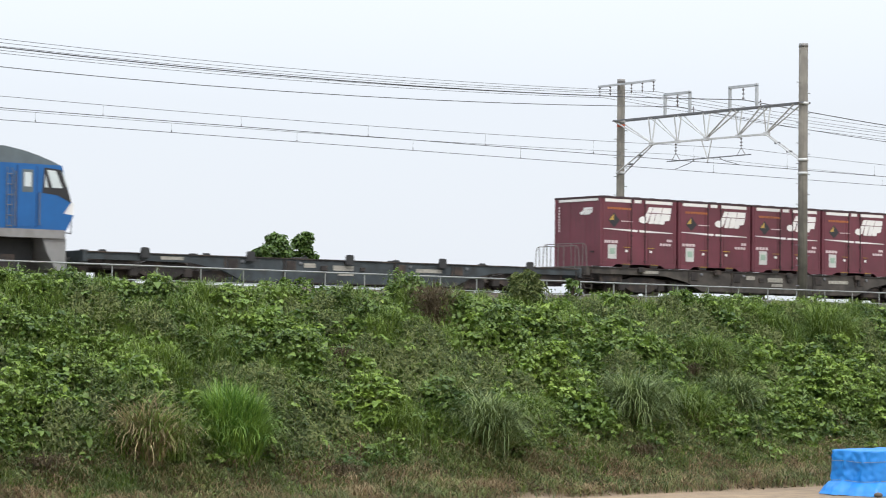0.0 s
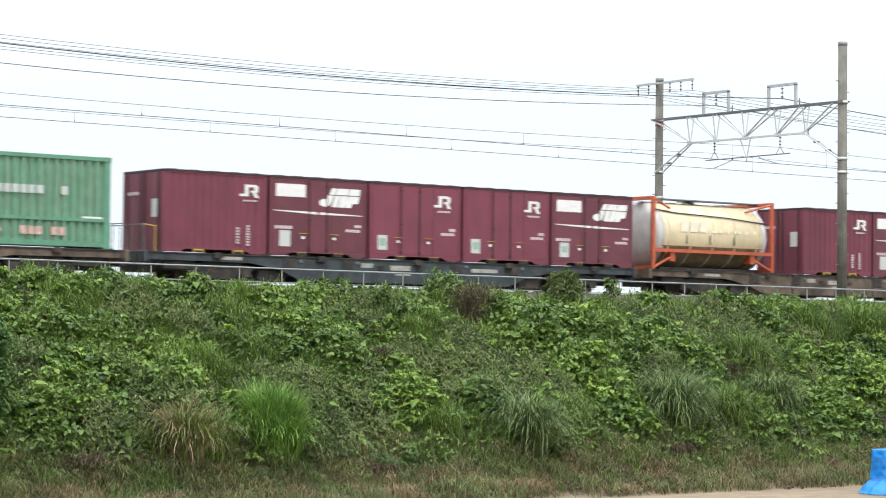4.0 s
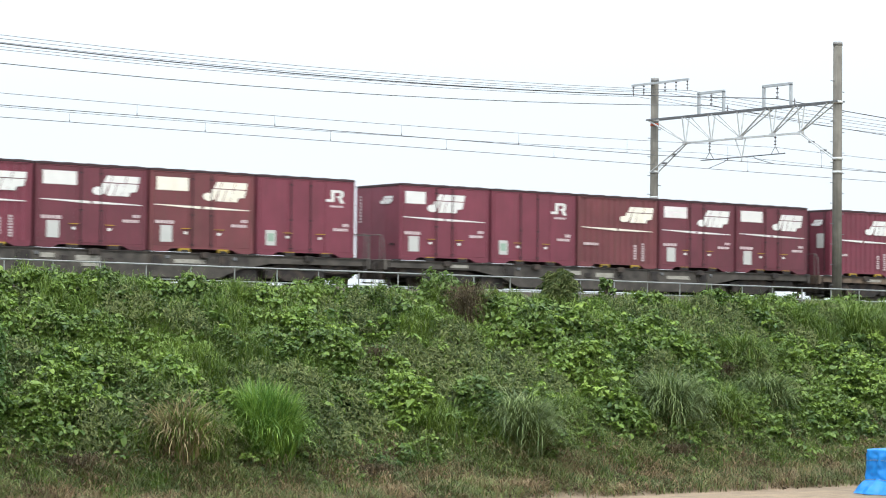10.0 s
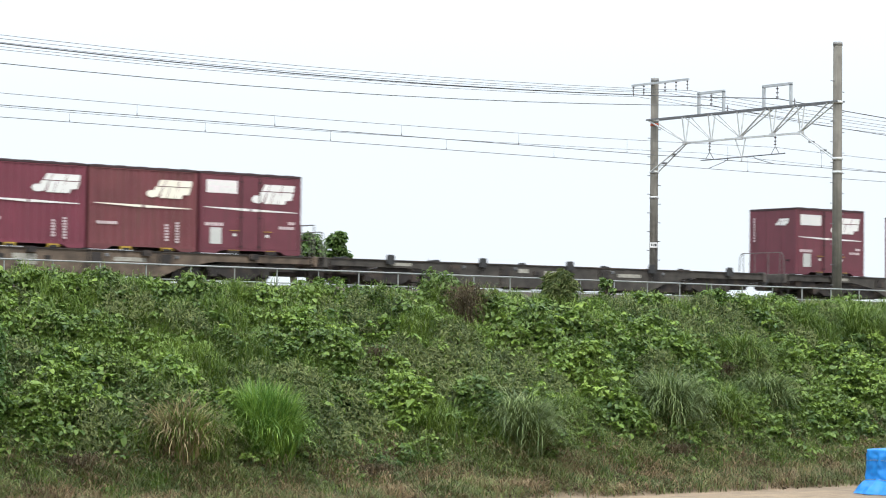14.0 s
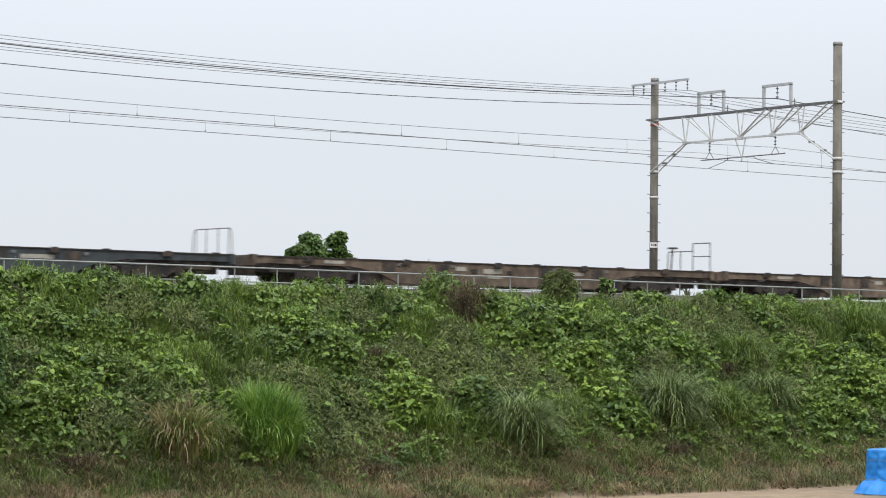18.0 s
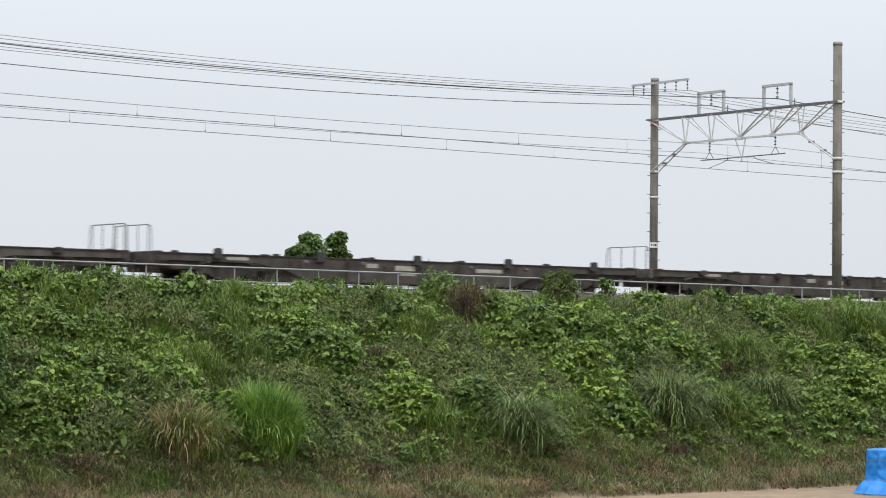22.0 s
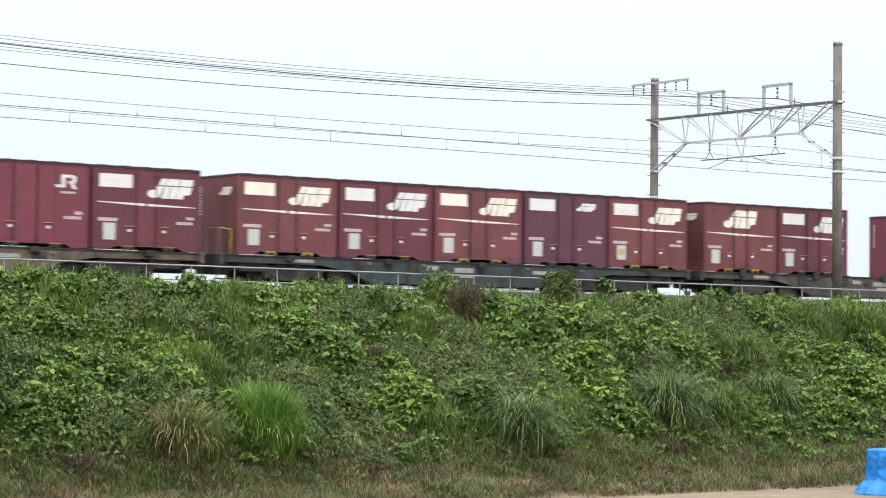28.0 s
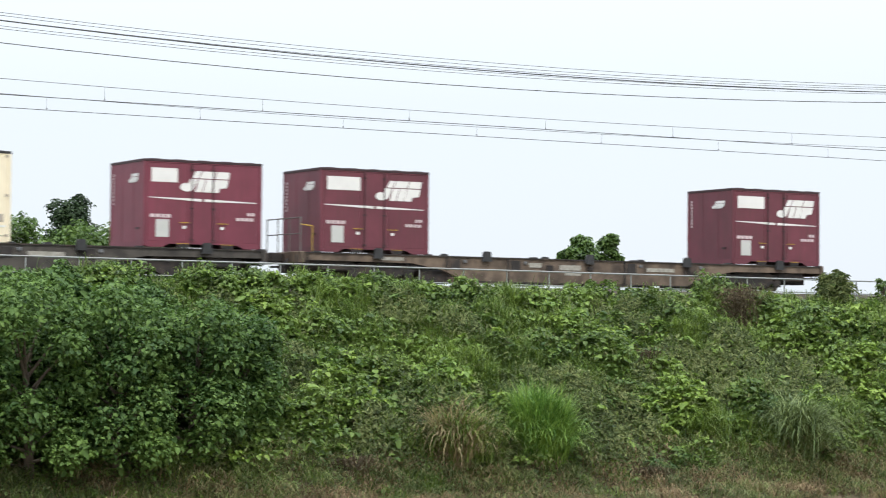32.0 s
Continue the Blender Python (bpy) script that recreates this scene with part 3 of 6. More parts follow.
def handle_marks(t, xs, L=CL):
    for x in xs:
        c = -L / 2 + x * L
        boxes("door_handle", YELLOW, t, (c - .16, c + .16, -CW / 2 - .03, -CW / 2 + .01, .70, .718), label="thin yellow door handle")
        boxes("seal_plate", WHITE, t, (c - .06, c + .05, -CW / 2 - .012, -CW / 2 + .01, .54, .62))


def end_marks(t, mat, white):
    outline("end_logo", white, t, slant_mark(.56, .84, .74, .84), end=True, label="small slanting white mark")
    outline("end_number", FADED, t, column(.09, .03, .5, .87, 9), end=True)
    boxes("end_latch", MAROON_DARK, t, (-CL / 2 - .02, -CL / 2 + .01, -.9, -.7, .5, .56))


def side_door_box(paint=MAROON, white=WHITE, logo=(.5, .93, .635, .875), panel="text", sticker=STICKER, has_stripe=True, small=False, cap=False, low_panel=False, label=""):
    t = thing("cargo_container", label, "container", "containers on the train")
    shell(t, paint, MAROON_DARK)
    doors(t, paint, (.03, .36, .62, .97), (.40, .58))
    if cap:
        for a, b in ((.06, .40), (.44, .53), (.58, .94)):
            decal("cap_band", WHITE, t, a, b, .92, .965)
        outline("end_cap_band", WHITE, t, [[(.1, .93), (.95, .93), (.95, .965), (.1, .965)]], end=True)
        outline("orange_lettering", ORANGE_TXT, t, bars(.09, .40, .815, .845, 9, 3), label="orange lettering as bars")
        outline("hazard_diamond", BLACK, t, [[(.10, .66), (.175, .56), (.25, .66), (.175, .77)]], label="black and ochre diamond")
        outline("diamond_half", OLIVE, t, [[(.112, .662), (.172, .662), (.172, .748)]], out=.01)
        outline("small_lettering", FADED, t, bars(.27, .42, .645, .66, 5, 4))
    elif panel:
        decal("white_panel", PALE if panel == "text" else white, t, .06, .36 if not panel == "short" else .28, .74, .90, label="white panel beside the logo")
        if panel == "text":
            outline("panel_lettering", WHITE, t, bars(.075, .345, .83, .885, 5, 7) + bars(.075, .345, .755, .81, 5, 8), out=.01)
    if low_panel:
        decal("low_panel", PALE, t, .04, .35, .37, .50, label="pale printed panel under the stripe")
    if small:
        outline("logo", white, t, slant_mark(.62, .86, .76, .87), label="small slanting white mark")
    else:
        outline("logo", white, t, slant_mark(*logo), label="slanting white block mark")
    if has_stripe:
        outline("stripe", white, t, stripe(.04, .95, .52 if cap else .545), label="tapering white stripe")
    outline("class_lettering", FADED, t, bars(.05, .23, .335, .375, 4, 1))
    decal("sticker", STICKER, t, .10, .21, .115, .315, label="upright paper sticker")
    decal("sticker_mark", sticker, t, .12, .19, .18, .265, out=.009)
    handle_marks(t, (.34, .66))
    outline("number_lettering", FADED, t, bars(.70, .93, .325, .36, 6, 2) + bars(.87, .94, .385, .42, 2, 5), label="faded number as bars")
    pockets(t, YELLOW if white is IVORY else MAROON_DARK, (.33, .70))
    for x in (.33, .70):
        boxes("pocket_edge", YELLOW, t, (x * CL - CL / 2 - .19, x * CL - CL / 2 + .19, -CW / 2 - .02, -CW / 2 + .02, .1, .116))
    end_marks(t, paint, white)
    return t


def plain_box(paint=MAROON, white=WHITE, label=""):
    """A flat-sided box with the two-piece block mark."""
    t = thing("cargo_container", label, "container", "containers on the train")
    shell(t, paint, MAROON_DARK)
    doors(t, paint, (.03, .31, .69, .97), (.34, .54))
    outline("logo", white, t, square_mark(.70, .88, .69, .855), label="white two-piece block mark")
    outline("logo_caption", FADED, t, bars(.74, .88, .635, .66, 4, 3))
    decal("sticker", STICKER, t, .09, .19, .12, .31)
    decal("sticker_mark", GREEN_STICK, t, .105, .175, .17, .27, out=.009, label="green printed mark")
    handle_marks(t, (.31, .64))
    outline("number_lettering", FADED, t, bars(.70, .93, .335, .37, 6, 2) + bars(.87, .94, .39, .43, 2, 5), label="faded number as bars")
    pockets(t, MAROON_DARK, (.33, .70))
    for x in (.33, .70):
        boxes("pocket_edge", YELLOW, t, (x * CL - CL / 2 - .19, x * CL - CL / 2 + .19, -CW / 2 - .02, -CW / 2 + .02, .1, .116))
    outline("end_logo", FADED, t, bars(.6, .78, .76, .80, 3, 2), end=True)
    outline("end_number", FADED, t, column(.09, .03, .5, .87, 9), end=True)
    return t


def end_door_box(paint=MAROON, white=WHITE, mark="slant", logo=(.52, .95, .64, .86), label=""):
    """A box with corrugated sides and its doors on the end."""
    t = thing("cargo_container", label, "container", "containers on the train")
    shell(t, paint, MAROON_DARK, sides="ribs")
    if mark == "slant":
        outline("logo", white, t, slant_mark(*logo), label="slanting white block mark", out=.012)
        outline("stripe", white, t, stripe(.05, .94, .53), out=.012, label="tapering white stripe")
        outline("class_lettering", FADED, t, bars(.07, .26, .30, .335, 5, 1), out=.012)
    else:
        outline("logo", white, t, square_mark(.73, .91, .70, .86), label="white two-piece block mark", out=.012)
        outline("logo_caption", FADED, t, bars(.76, .9, .65, .67, 4, 3), out=.012)
    outline("number_lettering", FADED, t, column(.70, .03, .12, .33, 6) + column(.80, .03, .1, .36, 8), out=.012, label="upright faded number as bars")
    pockets(t, YELLOW, (.34, .72))
    for k in (.12, .45, .55, .88):
        tubes("end_lock_rod", MAROON_DARK, t, .02, ((-CL / 2 - .012, -CW / 2 + CW * k, .1), (-CL / 2 - .012, -CW / 2 + CW * k, CH - .1)))
    outline("end_logo", white if mark == "slant" else FADED, t, slant_mark(.6, .84, .76, .85) if mark == "slant" else bars(.12, .4, .7, .74, 6, 3), end=True)
    outline("end_plate", STICKER, t, [[(.72, .42), (.88, .42), (.88, .64), (.72, .64)]], end=True, label="pale plate on the end door")
    return t


def cream_box(style=0, label=""):
    paint = RUSTY_CREAM if style == 1 else CREAM
    t = thing("insulated_container", label, "container", "containers on the train")
    shell(t, paint, BLACK, sides="ribs" if style == 0 else "flat", pitch=.5)
    doors(t, paint, (.03, .36, .62, .97), (.40, .47, .53, .60))
    outline("lettering", RED_TXT, t, slanted(bars(.085, .29, .72, .82, 3, 1), .25), label="red lettering as bars")
    for x in (.405, .5, .595):
        tubes("lock_rod", DARK_STEEL, t, .014, ((x * CL - CL / 2, -CW / 2 - .025, .15), (x * CL - CL / 2, -CW / 2 - .025, CH - .12)))
    for x in (.33, .65):
        boxes("door_handle", UNDER, t, (x * CL - CL / 2 - .2, x * CL - CL / 2 + .2, -CW / 2 - .04, -CW / 2 - .005, .66, .69))
    # raised dark strip, painted for the shaded gap below the doors
    boxes("sill_shadow_gap", PIT_SHADE, t, (-CL / 2 + .1, CL / 2 - .1, -CW / 2 - .008, -CW / 2 + .004, .165, .18), label="dark strip painted as the shaded gap under the doors")
    if style != 2:
        outline("hazard_diamond", BLACK, t, [[(.08, .5), (.16, .415), (.24, .5), (.16, .585)]], label="black diamond")
        decal("red_band", CORAL if style else PINK_BAND, t, .74, .86, .08, .50)
        decal("red_band_top", CORAL if style else PINK_BAND, t, .74, .86, .86, .955)
        blobs = ((.78, .78, .04, .05), (.84, .77, .045, .055), (.80, .70, .05, .04), (.86, .69, .03, .03)) if style == 0 else ((.79, .75, .04, .08), (.82, .68, .03, .03))
        for k, (cx, cz, rx, rz) in enumerate(blobs):
            outline("badge", (DUSTY, OLIVE, STICKER, PINK_TXT)[k] if style == 0 else GREEN_STICK, t, [[(cx + rx * math.cos(i * .6283), cz + rz * math.sin(i * .6283)) for i in range(10)]], out=.009 + .001 * k, label="faded coloured badge")
        outline("diamond_half", KHAKI_STICK, t, [[(.085, .5), (.16, .5), (.16, .42)]], out=.01)
        decal("band_line", WHITE, t, .79, .96, .165, .185, out=.009)
        decal("data_plate", DUSTY, t, .90, .94, .22, .31)
        for x in (.035, .372, .63, .965):
            for z in (.06, .5, .93):
                boxes("hinge", DUSTY, t, (x * CL - CL / 2 - .035, x * CL - CL / 2 + .035, -CW / 2 - .028, -CW / 2 + .004, z * CH, z * CH + .07))
        outline("band_number", WHITE, t, bars(.75, .85, .4, .46, 3, 5), out=.01)
    else:
        decal("red_pinstripe", CORAL, t, .73, .76, .06, .96)
        decal("badge", KHAKI_STICK, t, .14, .24, .42, .58)
    outline("small_lettering", FADED, t, bars(.08, .45, .33, .355, 8, 4) + bars(.08, .3, .24, .26, 5, 5))
    outline("end_lettering", RED_TXT, t, bars(.5, .74, .62, .7, 3, 2), end=True)
    if style < 2:
        streaks = ((.25, .08, .24), (.2, .05, .12), (.72, .13, .36), (.78, .07, .2)) if style else ((.12, .1, .3), (.3, .16, .2), (.62, .2, .16), (.86, .12, .26))
        for k, (a, w, h) in enumerate(streaks):
            outline("rust_stain", RUST, t, [[(a - w / 2, .02), (a + w / 2, .02), (a + w * .3, h * .5), (a + w * .08, h), (a - w * .1, h * .8), (a - w * .4, h * .4)]], end=True, label="brown rust streak")
    # shaded pocket insides, painted as dark blocks
    boxes("pocket_opening", PIT_SHADE, t, *[(x * CL - CL / 2 - .19, x * CL - CL / 2 + .19, -CW / 2 - .01, -CW / 2 + .04, .005, .1) for x in (.36, .64)])
    return t


def white_reefer(label=""):
    t = thing("refrigerated_container", label, "container", "containers on the train")
    bm = bmesh.new()
    box(bm, -CL / 2 + .02, CL / 2 - .02, -CW / 2 + .03, CW / 2 - .03, .3, CH - .04)
    part("body", bm, REEFER, t)
    for a, b in ((.03, .25), (.26, .49), (.50, .73), (.74, .97)):
        boxes("door", REEFER, t, (-CL / 2 + a * CL, -CL / 2 + b * CL, -CW / 2, -CW / 2 + .05, .34, CH - .1), bevel=.012)
    for x in (.24, .275, .49, .72, .755):
        tubes("lock_rod", GALV, t, .022, ((-CL / 2 + x * CL, -CW / 2 - .02, .3), (-CL / 2 + x * CL, -CW / 2 - .02, CH - .08)))
    boxes("roof", REEFER, t, (-CL / 2, CL / 2, -CW / 2, CW / 2, CH - .05, CH), bevel=.02)
    base = boxes("base_frame", DUSTY, t, (-CL / 2, CL / 2, -CW / 2 - .002, -CW / 2 + .12, .16, .3), (-CL / 2, CL / 2, CW / 2 - .12, CW / 2, .16, .3), label="rusty pale base frame")
    for x in (.04, .3, .5, .7, .96):
        boxes("base_block", DUSTY, base, (x * CL - CL / 2 - .1, x * CL - CL / 2 + .1, -CW / 2, CW / 2, 0, .16))
    outline("end_lettering", BLACK, t, bars(.2, .8, .22, .27, 7, 3), end=True)
    outline("side_lettering", UNDER, t, column(.06, .018, .5, .9, 7) + column(.55, .018, .55, .92, 6), out=.012)
    for x in (.255, .495, .735):
        boxes("door_seal", UNDER, t, (x * CL - CL / 2 - .016, x * CL - CL / 2 + .016, -CW / 2 - .003, -CW / 2 + .03, .34, CH - .1))
    for x in (.24, .275, .49, .72, .755):
        for z in (.42, 1.0, 1.7, 2.25):
            boxes("rod_bracket", UNDER, t, (x * CL - CL / 2 - .035, x * CL - CL / 2 + .035, -CW / 2 - .05, -CW / 2, z, z + .06))
    boxes("top_beading", UNDER, t, (-CL / 2 + .05, CL / 2 - .05, -CW / 2 - .006, -CW / 2 + .02, CH - .1, CH - .06))
    for k, x in enumerate((.1, .32, .56, .8)):
        boxes("rust_patch", RUST, t, (x * CL - CL / 2, x * CL - CL / 2 + .22 + .1 * (k % 2), -CW / 2 - .006, -CW / 2, .17, .23 + .04 * (k % 2)))
    return t


def long_box(paint, edge, L, letters, label):
    """A ribbed container some nine metres long."""
    H = 2.71
    t = thing("long_container", label, "container", "containers on the train")
    i = .085
    bm = bmesh.new()
    box(bm, -L / 2 + .03, L / 2 - .03, -CW / 2 + i, CW / 2 - i, .1, H - .03)
    part("body", bm, paint, t)
    for z0, z1 in ((.2, .78), (.88, H - .12)):
        bm = bmesh.new()
        ribbed(bm, -L / 2 + .22, L / 2 - .22, -CW / 2 + .008, z0, z1, .27, .075)
        part("side_panel", bm, paint, t)
    boxes("side_rail", edge, t, (-L / 2 + .2, L / 2 - .2, -CW / 2 - .012, -CW / 2 + .06, .78, .88))
    boxes("bottom_rail", edge, t, (-L / 2 + .2, L / 2 - .2, -CW / 2 - .01, -CW / 2 + .08, .04, .2))
    boxes("top_rail", edge, t, (-L / 2 + .2, L / 2 - .2, -CW / 2 - .008, -CW / 2 + .08, H - .12, H - .01))
    for x in (-1, 1):
        a, b = sorted((x * L / 2, x * (L / 2 - .22)))
        for y in (-1, 1):
            c, d = sorted((y * CW / 2, y * (CW / 2 - .15)))
            post = boxes("corner_post", edge, t, (a, b, c, d, 0, H), bevel=.015)
            for z in (0, H - .14):
                boxes("corner_casting", edge, post, (a - .012, b + .012, c - .012, d + .012, z, z + .14))
    boxes("roof", edge, t, (-L / 2 + .05, L / 2 - .05, -CW / 2 + .02, CW / 2 - .02, H - .03, H), bevel=.01)
    for e in (-1, 1):
        a, b = sorted((e * L / 2, e * (L / 2 - .12)))
        boxes("end_rail", edge, t, (a, b, -CW / 2 + .15, CW / 2 - .15, .01, .2))
    bm = bmesh.new()
    for k in range(9):
        y = -CW / 2 + .2 + k * .25
        box(bm, -L / 2 + .01, -L / 2 + .035, y, y + .1, .2, H - .15)
    part("end_ribs", bm, paint, t)
    for name, mat, loops, lab in letters:
        outline(name, mat, t, loops, L=L, H=H, out=.012, label=lab)
    return t


def ring_loops(cx, cz, rx, rz, n=12):
    """A globe mark drawn from plain strips: a ring, meridians and parallels."""
    out = []
    for i in range(n):
        a, b = 2 * math.pi * i / n, 2 * math.pi * (i + 1) / n
        out.append([(cx + rx * math.cos(a), cz + rz * math.sin(a)), (cx + rx * math.cos(b), cz + rz * math.sin(b)), (cx + rx * .86 * math.cos(b), cz + rz * .86 * math.sin(b)), (cx + rx * .86 * math.cos(a), cz + rz * .86 * math.sin(a))])
    for k in (-.5, 0, .5):
        h = math.sqrt(1 - k * k) * .86
        out.append([(cx - rx * h, cz + k * rz - .008), (cx + rx * h, cz + k * rz - .008), (cx + rx * h, cz + k * rz + .008), (cx - rx * h, cz + k * rz + .008)])
    for k in (-.35, .35):
        out.append([(cx + rx * k - .003, cz - rz * .8), (cx + rx * k + .003, cz - rz * .8), (cx + rx * k + .003, cz + rz * .8), (cx + rx * k - .003, cz + rz * .8)])
    return out


def slanted(loops, k=.1):
    """Leans bars of lettering to the right."""
    return [[(x + k * (z - .6), z) for x, z in loop] for loop in loops]


def blue_long(label):
    m = BLUE_TXT
    letters = [("hazard_diamond", BLACK, [[(.055, .72), (.085, .60), (.115, .72), (.085, .84)]], "black and ochre diamond"), ("diamond_half", OLIVE, [[(.06, .72), (.108, .725), (.085, .83)]], ""),
               ("globe_mark", m, ring_loops(.27, .70, .062, .19), "pale globe mark drawn in strips"),
               ("upper_lettering", BLUE_TXT, slanted(bars(.40, .515, .69, .82, 3, 1)), "white lettering as bars"), ("lower_lettering", BLUE_TXT, slanted(bars(.38, .475, .545, .665, 3, 1) + bars(.495, .735, .54, .66, 6, 1) + bars(.76, .835, .535, .65, 2, 1)), "white lettering as bars"),
               ("underline", m, [[(.38, .505), (.84, .495), (.84, .505), (.38, .515)]], ""), ("note_lettering", m, bars(.74, .93, .80, .83, 9, 3) + bars(.74, .93, .74, .77, 9, 4), ""),
               ("low_lettering", m, bars(.1, .17, .20, .25, 3, 2), ""), ("low_number", m, bars(.48, .58, .19, .23, 5, 6), ""), ("white_line", WHITE, [[(.05, .36), (.10, .36), (.10, .38), (.05, .38)], [(.9, .325), (.97, .325), (.97, .345), (.9, .345)]], "")]
    t = long_box(BLUE_BOX, BLUE_RAIL, 9.2, letters, label)
    for x, wd in ((-3.6, .12), (-1.1, .16), (.3, .2), (1.75, .16)):
        boxes("orange_pad", ORANGE_PAD, t, (x - wd, x + wd, -CW / 2 - .02, -CW / 2 - .008, .06, .19), bevel=.004, label="faded orange pad")
    # dark blocks paint the shade inside the two fork pockets
    boxes("fork_pocket", PIT_SHADE, t, (-.45, .05, -CW / 2 - .016, -CW / 2, .05, .13))
    boxes("fork_pocket", PIT_SHADE, t, (1.2, 1.6, -CW / 2 - .016, -CW / 2, .05, .13))
    outline("red_lettering", PINK_TXT, t, bars(.70, .86, .14, .24, 7, 9), L=9.2, H=2.71, out=.014)
    return t


def green_long(label):
    letters = [("hazard_diamond", BLACK, [[(.06, .72), (.09, .62), (.12, .72), (.09, .82)]], ""), ("diamond_half", CORAL, [[(.065, .725), (.115, .725), (.09, .81)]], ""),
               ("round_mark", IVORY, ring_loops(.30, .69, .04, .15, 10), "round red and white lattice mark"), ("mark_backing", ROUND_RED, [[(.30 + .05 * math.cos(i * .6283), .69 + .18 * math.sin(i * .6283)) for i in range(10)]], ""),
               ("lettering", WHITE, slanted(bars(.37, .48, .64, .78, 3, 31)), "white lettering as bars"), ("small_caps", BLUE_TXT, bars(.48, .85, .57, .66, 13, 32), "faint pale lettering as bars"),
               ("orange_lettering", ORANGE_TXT, bars(.06, .18, .88, .91, 6, 3), ""), ("low_lettering", PINK_TXT, bars(.47, .62, .15, .19, 8, 6), ""), ("low_number", PINK_TXT, bars(.68, .87, .13, .22, 7, 9), ""), ("left_note", BLUE_TXT, bars(.13, .19, .66, .68, 4, 2) + bars(.13, .19, .62, .64, 4, 3), ""), ("white_line", WHITE, [[(.9, .325), (.97, .325), (.97, .345), (.9, .345)]], "")]
    t = long_box(GREEN_BOX, GREEN_RAIL, 9.3, letters, label)
    return t


def tank_box(label):
    L, H = 6.06, 2.59
    t = thing("tank_container", label, "tank container", "containers on the train")
    r = 1.19
    zc = 1.27
    bm = bmesh.new()
    prof = [(.02, -2.84), (.9, -2.78), (r, -2.55), (r, 2.55), (.9, 2.78), (.02, 2.84)]
    lathe(bm, prof, 28, "X", (0, 0, zc))
    shellpart = part("tank_shell", bm, TANK, t)
    for s in (-1, 1):
        bm = bmesh.new()
        lathe(bm, [(.02, s * 2.95), (.6, s * 2.93), (1.0, s * 2.85), (r - .07, s * 2.74), (r + .01, s * 2.62), (r + .01, s * 2.42)], 28, "X", (0, 0, zc))
        part("end_cap", bm, TANK_CAP, shellpart, "pale grey insulated end cap")
    for x in (-2.2, -1.1, 0, 1.1, 2.2):
        bm = bmesh.new()
        lathe(bm, [(r + .012, x - .03), (r + .012, x + .03)], 28, "X", (0, 0, zc))
        part("band", bm, TANK, shellpart)
    for x in (-L / 2, L / 2 - .13):
        for y in (-1, 1):
            a, b = sorted((y * 1.22, y * 1.09))
            boxes("corner_post", ORANGE, t, (x, x + .13, a, b, 0, H), bevel=.01)
        boxes("end_beam", ORANGE, t, (x, x + .13, -1.09, 1.09, 0, .13), (x, x + .13, -1.09, 1.09, H - .13, H))
    for y in (-1, 1):
        a, b = sorted((y * 1.22, y * 1.12))
        boxes("bottom_side_beam", ORANGE, t, (-L / 2 + .13, L / 2 - .13, a, b, .62, .74))
        for s in (-1, 1):
            tubes("corner_brace", ORANGE, t, .045, ((s * (L / 2 - .1), y * 1.17, .06), (s * 1.95, y * 1.1, .5)))
            tubes("top_brace", ORANGE, t, .045, ((s * (L / 2 - .1), y * 1.16, H - .08), (s * 1.9, y * .85, H - .38)))
            boxes("saddle", ORANGE, t, (s * 2.0 - .12, s * 2.0 + .12, min(y * .6, y * 1.15), max(y * .6, y * 1.15), .3, .64))
    boxes("walkway", DARK_STEEL, t, (-2.9, 2.9, -.5, -.05, H - .05, H - .01), (-.3, .3, -.05, .5, H - .05, H - .01))
    for x in (-1.6, 0, 1.6):
        bm = bmesh.new()
        lathe(bm, [(.23, 0), (.23, .06), (.12, .1)], 14, "Z", (x, .2, zc + r - .02))
        part("manway", bm, GALV, t)
    pts = [(-2.6, 2.15), (-1.8, 2.05), (-.5, 2.0), (.8, 1.95), (2.0, 1.85), (2.75, 1.8)]
    def hose_y(z):
        return -math.sqrt(max(.01, (r + .04) ** 2 - (z - zc) ** 2))
    tubes("hose", BLACK, t, .025, *[((a, hose_y(b), b), (c, hose_y(d), d)) for (a, b), (c, d) in zip(pts, pts[1:])])
    outline("lettering", TANK_TXT, t, slanted(bars(.22, .45, .53, .68, 3, 1), .06), L=L, H=H, W=2.38, out=.02, label="pale lettering as bars")
    outline("small_lettering", TANK_TXT, t, bars(.47, .85, .53, .57, 12, 5), L=L, H=H, W=2.38, out=.02)
    # dark block added to close the bright gap between tank and deck
    boxes("skid", UNDER, t, (-2.4, 2.4, -.9, .9, 0, .1), label="dark grimy block added under the tank")
    # thin sheet on the underside: real grime plus painted shade
    bm = bmesh.new()
    ring = [[bm.verts.new((x, (r + .006) * math.cos(math.radians(a)), zc + (r + .006) * math.sin(math.radians(a) ) + .0)) for a in range(200, 341, 10)] for x in (-2.5, -1.2, 0, 1.2, 2.5)]
    for p, q in zip(ring, ring[1:]):
        for i in range(len(p) - 1):
            bm.faces.new((p[i], q[i], q[i + 1], p[i + 1])).smooth = True
    part("grimy_belly", bm, GRIME_SHADE, shellpart, "brown grime and painted shade under the tank")
    for x in (-1.35, -.2, 1.0):
        boxes("band_clip", DARK_STEEL, t, (x - .012, x + .012, -r - .03, -r + .03, .95, 1.3))
    return t



